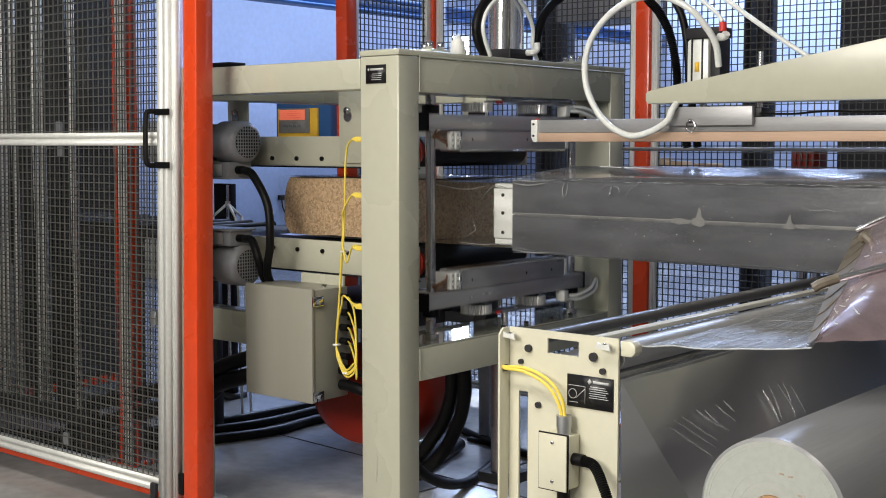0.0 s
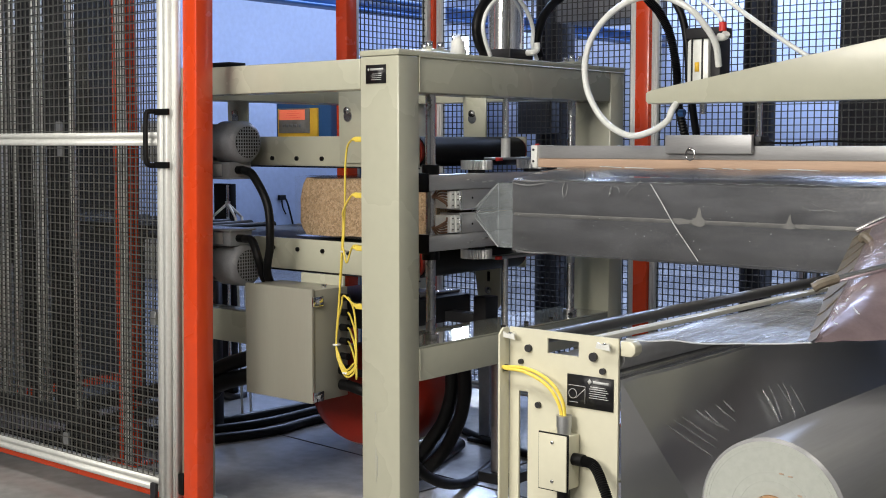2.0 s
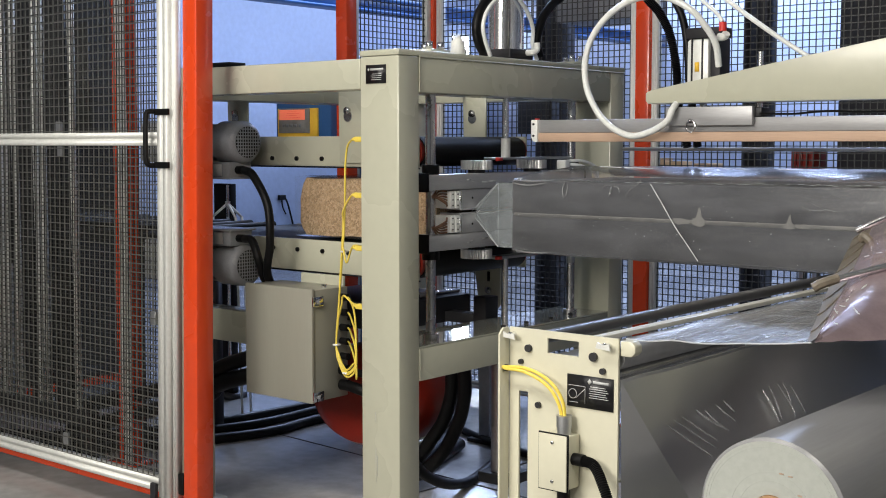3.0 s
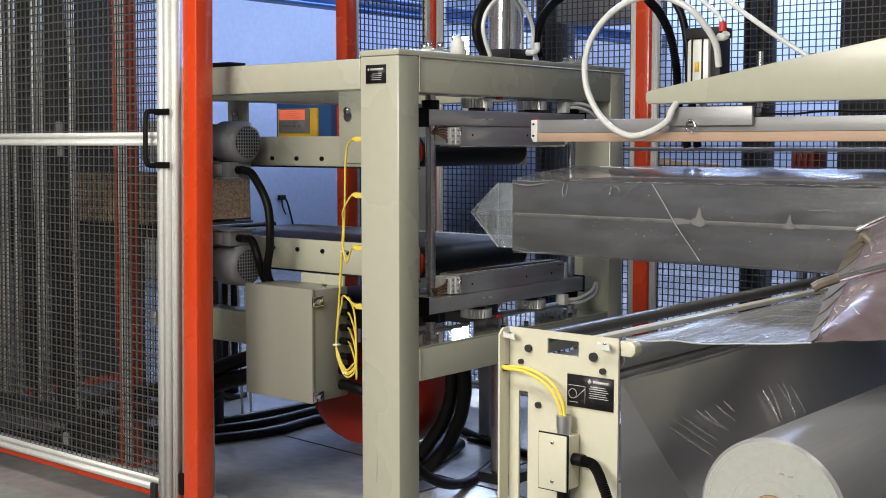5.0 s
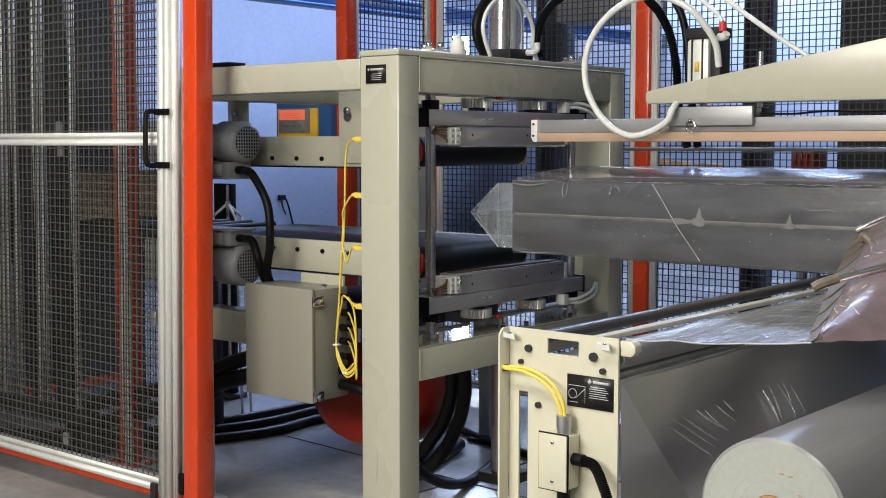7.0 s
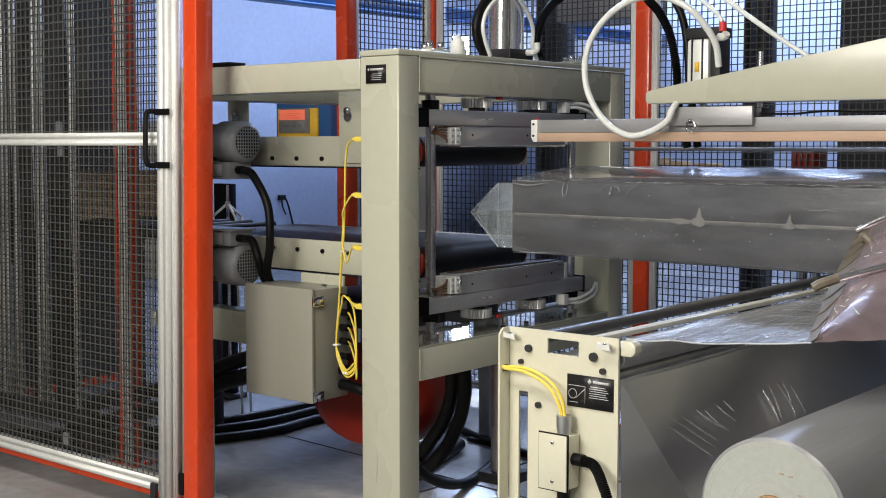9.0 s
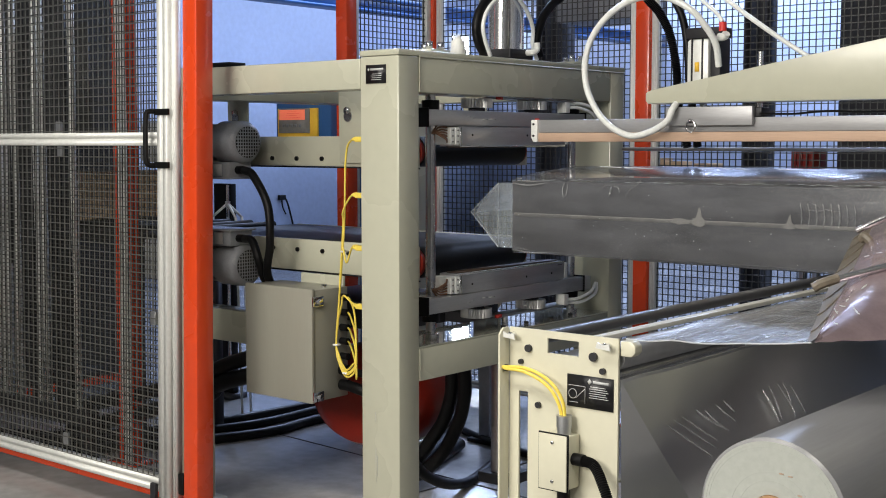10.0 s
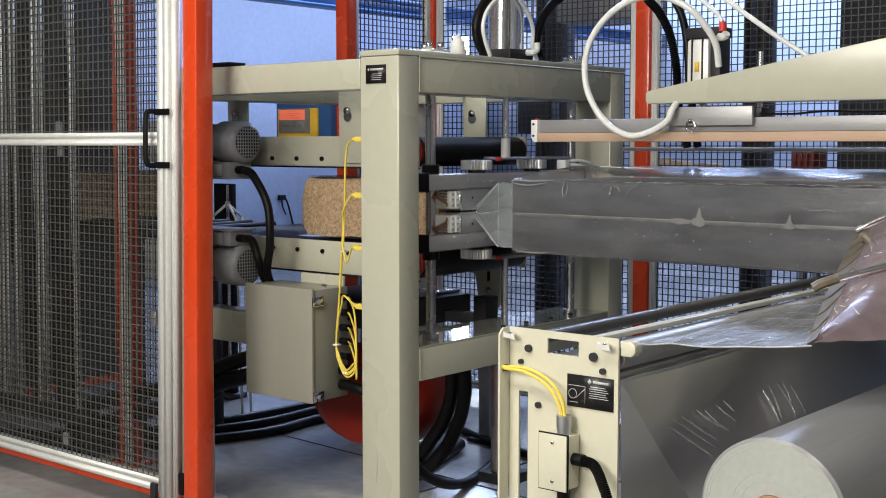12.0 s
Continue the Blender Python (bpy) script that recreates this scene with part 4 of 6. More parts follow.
# Pale strands paint highlights on top of the sleeve.
for x, y, l in ((0.79, 0.50, 0.07), (0.86, 0.52, 0.05), (0.93, 0.47, 0.06), (0.40, 0.55, 0.10), (0.55, 0.46, 0.12), (1.05, 0.50, 0.14)):
    part("crease", hosem([(x, y, HZ1 + 0.047), (x + l / 2, y - 0.02, HZ1 + 0.047), (x + l, y - 0.03, HZ1 + 0.045)], 0.0016, 6, 4), FOLD, sleeve, "highlight on the film's top drawn as a pale fold")
for k in range(34):
    x, z = rng.uniform(0.2, 1.3), rng.uniform(0.90, 1.10)
    part("speck", boxm(x, x + rng.uniform(0.001, 0.004), HY0 - 0.0162, HY0 - 0.0155, z, z + rng.uniform(0.001, 0.003)), FOLD, sleeve)

diagonal = thing("film_crease", "long bright diagonal crease in the film sleeve", "plastic film", (0.79, HY0 - 0.0155, 1.0))
part("fold", hosem([(x, HY0 - 0.0165 - 0.002 * b, z) for x, z, b in ((0.709, 1.119, 0), (0.75, 1.062, 1), (0.794, 0.996, 1), (0.84, 0.938, 1), (0.873, 0.894, 0))], 0.0017, 6, 4), FOLD, diagonal)


def film_cone(label):
    """The gathered end of the film sleeve: a short collar, two flaps that meet in the seal and two side gussets."""
    c = thing("film_end", label, "plastic film", (HX0, 0.67, 1.003), "film ends")
    L, C, H = 0.193, 0.063, 0.108
    W = HY1 - HY0 - 0.012
    flaps = []
    for s in (1, -1):
        hub = new("flap")
        ORIGIN[hub] = Vector((HX0 - C, 0.67, 1.003 + s * H))
        hub.parent = c
        hub.location = (-C, 0, s * H)
        rows = [[(HX0 - C - L * i / 8, 0.67 + W * (k / 16 - 0.5) * (1 - 0.27 * i / 8), 1.003 + s * (H + 0.003 * noise.noise((i * 0.6, k * 0.6, s * 3)))) for k in range(17)] for i in range(9)]
        part("web", sheet(bmesh.new(), rows), FILMCONE, hub)
        # Fold edges are pale rods, so the glint is in their colour.
        part("fold_edge", hosem([r[0] for r in rows[::2]], 0.0012, 5, 2), FOLD, hub, "fold line with its glint in the pale colour")
        flaps.append(hub)
        part("collar", sheet(bmesh.new(), [[(HX0 + 0.012 - (C + 0.012) * i / 3, 0.67 + W * (k / 12 - 0.5), 1.003 + s * (H + 0.002 * noise.noise((i, k * 0.7, s)))) for k in range(13)] for i in range(4)]), FILMCONE, c)
    for y, d in ((HY0 + 0.0055, 1), (HY1 - 0.0055, -1)):
        def at(u, v):
            x = HX0 + 0.012 - (C + 0.012) * min(u / 0.3, 1) - (L - 0.012) * max(0, (u - 0.3) / 0.7)
            w = max(0, (u - 0.3) / 0.7)
            inset = 0.081 * w + 0.008 * (1 - abs(v)) * math.sin(math.pi * w)
            return Vector((x, y + d * inset, 1.003 + H * v * (1 - w)))
        rows = [[at(i / 12, k / 6 - 1) for k in range(13)] for i in range(13)]
        part("gusset", sheet(bmesh.new(), rows), FILMCONE, c)
        for k in (0, 12):
            part("fold_edge", hosem([at(0.3 + 0.07 * i, k / 6 - 1) for i in range(11)], 0.0011, 5, 1), FOLD, c, "fold line with its glint in the pale colour")
        part("fold_edge", hosem([at(0.55 + 0.045 * i, 0.06 * math.sin(i)) for i in range(11)], 0.0008, 5, 1), FOLD, c, "fold line with its glint in the pale colour")
        part("fold_edge", hosem([at(0.02, k / 6 - 1) for k in range(13)], 0.0012, 5, 1), FOLD, c, "fold line with its glint in the pale colour")
        part("fold_edge", hosem([at(0.3, k / 6 - 1) for k in range(13)], 0.0006, 5, 1), FOLD, c, "fold line with its glint in the pale colour")
    return c, flaps


cone_a, flaps_a = film_cone("gathered clear film end sealed to a point at the horn")
cone_b, flaps_b = film_cone("gathered clear film end following the pushed block")


ripples = thing("film_ripples", "bunch of shiny ripples in the film sleeve", "plastic film", (1.25, HY0 - 0.016, 1.045))
for k in range(8):
    x = 1.20 + 0.022 * k
    part("ripple", hosem([(x - 0.004, HY0 - 0.0165, 1.075), (x + 0.001, HY0 - 0.0175, 1.052), (x + 0.002, HY0 - 0.0165, 1.030), (x - 0.002, HY0 - 0.0155, 1.012)], 0.0022 if 1 < k < 6 else 0.0014, 6, 4), WRINKLE, ripples)


# ---- bagged blocks and the pusher ----
def block(label):
    """A pressed fibre block in its clear bag; its front is at the thing's origin and it reaches towards +x."""
    t = thing("fibre_block", label, "fibre block", (0, 0.67, 0.892), "bagged fibre blocks")
    bm = bmesh.new()
    n, h, w, l = 7, 0.218, 0.575, 0.70
    box(bm, 0.012, l, 0.67 - w / 2, 0.67 + w / 2, 0.894, 0.894 + h)
    bmesh.ops.subdivide_edges(bm, edges=bm.edges[:], cuts=n, use_grid_fill=True)
    for v in bm.verts:
        v.co += 0.006 * Vector(noise.noise_vector(v.co * 7)) + 0.004 * Vector(noise.noise_vector(v.co * 23))
        v.co.z = max(v.co.z, 0.8925)
        if v.co.x < 0.1:
            v.co.x += 0.03 * ((v.co.z - 1.003) / 0.11) ** 4
    part("block", bm, BOARD, t, "brown pressed wood fibre")
    rings = []
    for i in range(20):
        x = -0.012 + (l + 0.05) * i / 19
        ring = []
        for k in range(33):
            a = 2 * math.pi * k / 32
            c, s = math.cos(a), math.sin(a)
            q = max(abs(c), abs(s))
            g = 0.0045 + 0.004 * noise.noise((x * 9, c * 3, s * 3))
            ring.append((x, 0.67 + (w / 2 + g + 0.002) * max(-1, min(1, c / q * 1.0)), 1.003 + (h / 2 + g) * max(-1, min(1, s / q))))
        rings.append(ring)
    part("bag", sheet(bmesh.new(), rings), CLEAR, t, "clear shiny plastic bag")
    return t


block_a = block("pressed fibre block in a clear bag on the conveyor")
block_b = block("pressed fibre block pushed out of the horn in clear film")

pusher = thing("pusher_plate", "white plastic pusher head with bolted front strip", "pusher", (0, 0.67, 1.0))
part("side_strip", boxm(0.0, 0.30, 0.376, 0.395, 0.925, 1.092, 0.003), WHITE, pusher, "white bolted side strip")
part("upper_strip", boxm(0.004, 0.30, 0.378, 0.395, 1.094, 1.108, 0.002), WHITE, pusher)
part("lower_strip", boxm(0.004, 0.30, 0.378, 0.395, 0.905, 0.923, 0.002), WHITE, pusher)
part("head", boxm(0.006, 0.29, 0.396, 0.96, 0.900, 1.11, 0.003), WHITE, pusher)
for bz in (0.945, 1.01, 1.07):
    part("bolt_head", rodm((0.04, 0.3725, bz), (0.04, 0.3758, bz), 0.006, 8), DARK, pusher)
part("ram", boxm(0.291, 1.6, 0.62, 0.72, 0.95, 1.05, 0.005), STEEL, pusher)

tail = thing("film_tube", "clear film tube drawn out behind the block", "plastic film", (0, 0.67, 1.003))
rings = []
for i in range(13):
    x = 0.62 * i / 12
    ring = []
    for k in range(41):
        a = 2 * math.pi * k / 40
        c, s = math.cos(a), math.sin(a)
        q = max(abs(c), abs(s))
        g = 0.004 * noise.noise((x * 9, c * 3, s * 3))
        ring.append((x, 0.67 + (0.296 + g) * c / q, 1.003 + (0.108 + g) * s / q))
    rings.append(ring)
part("tube", sheet(bmesh.new(), rings), CLEAR, tail)
for pts in ([(0.50, 1.06), (0.55, 1.10), (0.60, 1.095)], [(0.44, 0.93), (0.47, 0.95), (0.46, 0.98)], [(0.40, 0.905), (0.50, 0.90), (0.60, 0.91)], [(0.30, 1.10), (0.42, 1.085), (0.52, 1.10)], [(0.545, 0.93), (0.55, 1.0), (0.54, 1.06)]):
    part("crease", ribbon([(x, 0.367, z) for x, z in pts], 0.004), WRINKLE, tail, "milky crease in the film")
tail_b = copy_thing(tail, tail.matrix_basis.copy())

# ---- film clamp over the horn ----
bar = thing("clamp_bar", "aluminium clamp bar with tan wooden strip over the film", "clamp bar", (0.1, 0.6, 1.246))
part("beam", boxm(0.115, 2.4, 0.60, 0.69, 1.278, 1.322, 0.003), BEAM, bar, "aluminium box beam")
part("wood_strip", boxm(0.115, 2.4, 0.597, 0.69, 1.247, 1.2775, 0.003), TAN, bar, "tan wooden pressing strip")
ep = part("end_plate", prism(bmesh.new(), [(0.088, 1.262), (0.098, 1.246), (0.114, 1.246), (0.114, 1.323), (0.088, 1.323)], "y", 0.592, 0.694, 0.002), WHITE, bar, "white end plate")
for bz in (1.268, 1.308):
    part("screw", rodm((0.10, 0.588, bz), (0.10, 0.5918, bz), 0.004, 8), DARK, ep)
for k in range(4):
    part("wire_stub", rodm((0.094 + 0.005 * k, 0.61, 1.323), (0.094 + 0.005 * k, 0.61, 1.329), 0.0014, 6), REDP, bar)
part("bracket", boxm(0.625, 0.925, 0.578, 0.597, 1.297, 1.356, 0.003), BEAM, bar, "dull zinc bracket plate")
part("bracket_foot", boxm(0.905, 0.945, 0.60, 0.66, 1.323, 1.352, 0.003), DARK, bar)
part("ring", hosem([(0.72 + 0.016 * math.cos(a), 0.572, 1.295 + 0.018 * math.sin(a)) for a in [2 * math.pi * k / 12 for k in range(13)]], 0.0025, 6, 3), STEEL, bar, "steel key ring")
part("ring_lug", rodm((0.72, 0.565, 1.312), (0.72, 0.578, 1.312), 0.006, 8), STEEL, bar)
for rx in (0.726, 0.905):
    part("guide_rod", rodm((rx, 0.67, 1.323), (rx, 0.67, 1.525 if rx > 0.8 else 1.36), 0.009, 14), CHROME, bar, "polished guide rod")
part("cable", hosem([(0.94, 0.60, 1.332), (1.05, 0.605, 1.330), (1.15, 0.60, 1.336), (1.3, 0.60, 1.332), (1.6, 0.6, 1.340)], 0.0035, 6), BLACK, bar, "thin black cable")
lip = thing("guide_rail", "thin silver guide rail behind the clamp bar", "guide rail", (1.0, 0.9, 1.22))
part("rail", boxm(0.25, 2.6, 0.93, 0.95, 1.215, 1.228, 0.002), ALU, lip)
part("upright", boxm(2.5, 2.55, 0.951, 0.99, FLOOR + 0.001, 1.228, 0.002), ALU, lip)

arm = thing("overhead_arm", "beige tapered overhead arm above the clamp bar", "machine arm", (2.4, 0.6, FLOOR))
part("side_plate", prism(bmesh.new(), [(0.552, 1.378), (0.56, 1.368), (2.6, 1.362), (2.6, 1.755), (0.575, 1.412), (0.552, 1.405)], "y", 0.575, 0.668, 0.006), BEIGE, arm, "tapered beige plate")
part("column", boxm(2.45, 2.6, 0.669, 0.80, FLOOR + 0.001, 1.75, 0.005), BEIGE, arm)
ac = thing("air_cylinder", "short aluminium air cylinder standing on the arm", "air cylinder", (0.73, 0.70, 1.37))
part("barrel", boxm(0.68, 0.76, 0.669, 0.74, 1.40, 1.60, 0.012), ALU_W, ac)
for gx in (0.698, 0.735):
    part("groove", boxm(gx, gx + 0.006, 0.6672, 0.6688, 1.41, 1.60), DARK, ac, "dark profile groove")
part("rod", rodm((0.726, 0.70, 1.36), (0.726, 0.70, 1.399), 0.009, 12), CHROME, ac)
part("cap", boxm(0.675, 0.80, 0.669, 0.75, 1.601, 1.635, 0.004), DARK, ac, "black cap")
part("side_block", boxm(0.765, 0.80, 0.67, 0.74, 1.43, 1.60, 0.004), DARK, ac)
part("sticker", boxm(0.712, 0.727, 0.6665, 0.6688, 1.495, 1.525), YELPAINT, ac, "yellow sticker")
fit_ = part("fitting", hosem([(0.80, 0.66, 1.60), (0.82, 0.655, 1.60), (0.83, 0.65, 1.61)], 0.013, 10, 4), WHITE, ac, "white push-in fitting")
part("collar", rodm((0.815, 0.655, 1.618), (0.815, 0.655, 1.645), 0.012, 12), REDP, ac, "red collar")
part("tie_end", rodm((0.64, 0.70, 1.365), (0.66, 0.70, 1.365), 0.012, 10), BLUE, ac)
ac.location += Vector((-0.033, 0, -0.024))

# ---- film unwind stand ----
SY = -1.0
st = thing("unwind_stand", "cream sheet-metal side stand of the film unwinder", "machine stand", (1.3, SY, FLOOR))


def plate_with_holes():
    """Front plate with a window and a long slot cut through."""
    xs = [1.186, 1.209, 1.231, 1.277, 1.349, 1.437]
    zs = [FLOOR + 0.002, 0.30, 0.755, 0.837, 0.866, 0.880]
    bm = bmesh.new()
    for i in range(5):
        for j in range(5):
            if (i == 3 and j == 3) or (i == 1 and j == 1):
                continue
            v = [bm.verts.new((x, SY, z)) for x, z in ((xs[i], zs[j]), (xs[i + 1], zs[j]), (xs[i + 1], zs[j + 1]), (xs[i], zs[j + 1]))]
            bm.faces.new(v)
    bmesh.ops.remove_doubles(bm, verts=bm.verts[:], dist=1e-5)
    bmesh.ops.solidify(bm, geom=bm.faces[:], thickness=0.005)
    return bm


part("front_plate", plate_with_holes(), CREAM, st, smooth=False)
part("side_flange", prism(bmesh.new(), [(SY - 0.032, FLOOR + 0.002), (SY - 0.001, FLOOR + 0.002), (SY - 0.001, 0.880), (SY - 0.02, 0.880), (SY - 0.032, 0.868)], "x", 1.181, 1.186, 0.0015), CREAM, st, "bent edge flange")
part("tongue", prism(bmesh.new(), [(1.438, 0.847), (1.462, 0.847), (1.470, 0.855), (1.470, 0.868), (1.462, 0.876), (1.438, 0.876)], "y", SY + 0.004, SY + 0.03, 0.003), CREAM, st)
for bx, bz in ((1.198, 0.866), (1.416, 0.866)):
    w = part("wing_screw", rodm((bx, SY - 0.018, bz), (bx, SY - 0.001, bz), 0.006, 10), CHROME, st, "zinc wing screw")
    part("wing", prism(bmesh.new(), [(bx - 0.016, bz - 0.004), (bx + 0.016, bz - 0.007), (bx + 0.013, bz + 0.006), (bx, bz + 0.002), (bx - 0.012, bz + 0.007)], "y", SY - 0.022, SY - 0.0185), ALU_W, w)
# Drilled holes are drawn as dark discs on the plate's face.
for bx, bz, br in ((1.234, 0.842, 0.0075), (1.384, 0.841, 0.0085), (1.216, 0.814, 0.005), (1.405, 0.816, 0.006), (1.258, 0.733, 0.006)):
    b = part("hole_disc", rodm((bx, SY - 0.007, bz), (bx, SY - 0.0005, bz), br, 14), DARK, st, "dark disc standing in for a drilled hole")
part("grommet", rodm((1.187, SY - 0.016, 0.80), (1.192, SY - 0.016, 0.80), 0.007, 14), BLACK, st)
lb = part("label_plate", boxm(1.325, 1.428, SY - 0.0025, SY - 0.0006, 0.741, 0.803), LABEL, st, "black label with small diagram and print")
for k in range(6):
    part("print_bar", boxm(1.377 - 0.002 * (k % 2), 1.412 + 0.003 * (k % 3), SY - 0.0034, SY - 0.0027, 0.784 - 0.0042 * k - 0.0012, 0.784 - 0.0042 * k), INK, lb)
part("print_bar", boxm(1.384, 1.418, SY - 0.0034, SY - 0.0027, 0.790, 0.795), INK, lb)
part("print_mark", prism(bmesh.new(), [(1.371, 0.7925), (1.376, 0.787), (1.381, 0.7925), (1.376, 0.798)], "y", SY - 0.0034, SY - 0.0027), INK, lb)
part("diagram_ring", hosem([(1.338 + 0.009 * math.cos(a), SY - 0.003, 0.766 + 0.009 * math.sin(a)) for a in [2 * math.pi * k / 16 for k in range(17)]], 0.0006, 4, 1), INK, lb)
for a, b in (((1.329, 0.782), (1.366, 0.782)), ((1.366, 0.782), (1.366, 0.75)), ((1.345, 0.758), (1.366, 0.778)), ((1.33, 0.75), (1.35, 0.75))):
    part("diagram_line", rodm((a[0], SY - 0.003, a[1]), (b[0], SY - 0.003, b[1]), 0.0006, 4), INK, lb)
# Black rim draws the shadow line between cover and box.
part("shadow_outline", boxm(1.2895, 1.358, SY - 0.0455, SY - 0.0435, 0.5825, 0.6945), BLACK, st, "black plate standing in for the shadow line round the cover")
jb = part("switch_box", boxm(1.294, 1.354, SY - 0.045, SY - 0.001, 0.587, 0.690, 0.003), CREAM, st, "cream switch box")
part("cover", boxm(1.292, 1.3555, SY - 0.049, SY - 0.0455, 0.585, 0.692, 0.001), CREAM, jb)
for cz in (0.677, 0.602):
    part("cover_screw", rodm((1.324, SY - 0.051, cz), (1.324, SY - 0.049, cz), 0.0035, 8), STEEL, jb)
gl = part("gland", rodm((1.332, SY - 0.022, 0.690), (1.332, SY - 0.022, 0.704), 0.014, 16), DULL, jb, "grey cable gland")
part("gland_nut", rodm((1.332, SY - 0.022, 0.704), (1.332, SY - 0.022, 0.726), 0.0155, 10), DULL, gl)
part("conduit_nut", rodm((1.3545, SY - 0.022, 0.645), (1.377, SY - 0.022, 0.645), 0.012, 12), BLACK, jb)
part("conduit_nut", rodm((1.332, SY - 0.022, 0.586), (1.332, SY - 0.022, 0.565), 0.013, 12), BLACK, jb)
for k, way in enumerate(([(1.24, 0.808), (1.28, 0.799), (1.313, 0.779), (1.331, 0.75), (1.335, 0.72)], [(1.24, 0.801), (1.278, 0.789), (1.305, 0.771), (1.322, 0.745), (1.328, 0.72)])):
    cable([(1.16, SY + 0.02, 0.79 - 0.006 * k), (1.178, SY - 0.012, 0.800), (1.20, SY - 0.03, 0.805 - 0.003 * k)] + [(x, SY - 0.03 + 0.0016 * i, z) for i, (x, z) in enumerate(way)],
          "yellow cable from the stand's flange to its switch box", 0.0034)
solid("conduit", hosem([(1.377, SY - 0.022, 0.645), (1.407, SY - 0.03, 0.640), (1.442, SY - 0.05, 0.605), (1.472, SY - 0.06, 0.55), (1.512, SY - 0.06, 0.45), (1.552, SY - 0.04, 0.2), (1.592, SY, FLOOR + 0.012), (1.9, SY + 0.1, FLOOR + 0.012)], 0.0105, 12, 26, 0.0018), BLACK, "black corrugated conduit from the switch box", "cable", "corrugated conduits")
solid("conduit", hosem([(1.332, SY - 0.022, 0.565), (1.334, SY - 0.024, 0.50), (1.327, SY - 0.03, 0.40), (1.322, SY - 0.03, 0.2), (1.312, SY - 0.02, FLOOR + 0.012), (1.1, SY + 0.2, FLOOR + 0.012)], 0.0105, 12, 26, 0.0018), BLACK, "black corrugated conduit below the switch box", "cable", "corrugated conduits")
st2 = thing("unwind_stand", "cream far-side stand of the film unwinder", "machine stand", (1.3, 1.3, FLOOR))
part("plate", boxm(1.186, 1.437, 1.3, 1.305, FLOOR + 0.002, 0.88, 0.001), CREAM, st2)
RY0, RY1 = SY + 0.006, 1.299


def roller(x, z, r, mat, label):
    t = thing("film_roller", label, "roller", (x, 0, z), "film rollers")
    part("tube", rodm((x, RY0 + 0.01, z), (x, RY1 - 0.01, z), r, 28), mat, t)
    part("shaft", rodm((x, RY0, z), (x, RY1, z), r * 0.4, 12), STEEL, t)
    return t


roller(1.235, 0.858, 0.013, IDLER, "thin grey steel idler bar")
roller(1.415, 0.842, 0.026, BEAM, "polished steel film roller")
roller(1.40, 0.795, 0.026, STEEL, "lower polished steel film roller")
lbar = thing("cross_bar", "pale aluminium cross bar between the unwinder stands", "cross bar", (1.38, 0, 0.87))
part("bar", boxm(1.372, 1.395, RY0, RY1, 0.869, 0.879, 0.002), EDGEBAR, lbar)
lbar2 = thing("cross_bar", "grey steel cross bar between the unwinder stands", "cross bar", (1.25, 0, 0.83))
part("bar", boxm(1.255, 1.345, RY0, RY1, 0.80, 0.826, 0.003), DULL, lbar2)

# film roll
RX, RZ, RR = 1.745, 0.604, 0.135
fr_ = thing("film_roll", "large roll of clear film on a cardboard core", "film roll", (RX, 0.2, RZ))
bm = bmesh.new()
prof = [(RR - 0.006, 0.001), (RR, 0.006)]
ringl = []
for r, dy in prof + [(RR, 2.1), (0.037, 2.1)]:
    ringl.append([(RX + r * math.cos(a), SY + dy, RZ + r * math.sin(a)) for a in [2 * math.pi * k / 72 for k in range(73)]])
sheet(bm, ringl)
bmesh.ops.remove_doubles(bm, verts=bm.verts[:], dist=1e-5)
part("wound_film", bm, PAPER, fr_, "milky wound film")
bm = sheet(bmesh.new(), [[(RX + r * math.cos(a), y, RZ + r * math.sin(a)) for a in [2 * math.pi * k / 72 for k in range(73)]] for r, y in ((0.037, SY + 0.01), (0.0372, SY), (RR - 0.006, SY), (RR - 0.0062, SY + 0.01))])
part("roll_end", bm, ROLLEND, fr_, "pale end face of wound layers")
for a, r in ((1.15, 0.082), (1.35, 0.079), (0.72, 0.068), (0.55, 0.071)):
    cx, cz = RX + r * math.cos(a), RZ + r * math.sin(a)
    part("fleck", boxm(cx - 0.004, cx + 0.004, SY - 0.001, SY - 0.0002, cz - 0.001, cz + 0.001), TAN, fr_, "small tan fleck")
for r in (0.124, 0.119, 0.076, 0.061):
    bm = bmesh.new()
    hose(bm, [(RX + r * math.cos(a), SY - 0.0002, RZ + r * math.sin(a)) for a in [2 * math.pi * k / 40 for k in range(41)]], 0.0004, 4, 1)
    part("layer_edge", bm, ROLLEND, fr_)
bm = bmesh.new()
ringl = [[(RX + r * math.cos(a), y, RZ + r * math.sin(a)) for a in [2 * math.pi * k / 40 for k in range(41)]] for r, y in ((0.030, SY + 0.1), (0.030, SY - 0.006), (0.0365, SY - 0.006), (0.0365, SY + 0.1))]
part("core", sheet(bm, ringl), KRAFT, fr_, "brown cardboard core")
part("shaft", rodm((RX, SY - 0.05, RZ), (RX, 1.25, RZ), 0.02, 20), STEEL, fr_)
sup = thing("roll_support", "cream support plate under the film roll's shaft", "machine stand", (RX, 1.2, FLOOR))
part("plate", boxm(RX - 0.1, RX + 0.1, 1.13, 1.14, FLOOR + 0.001, RZ + 0.03, 0.002), CREAM, sup)
part("foot", boxm(RX - 0.15, RX + 0.15, 1.1, 1.2, FLOOR + 0.001, FLOOR + 0.01), CREAM, sup)

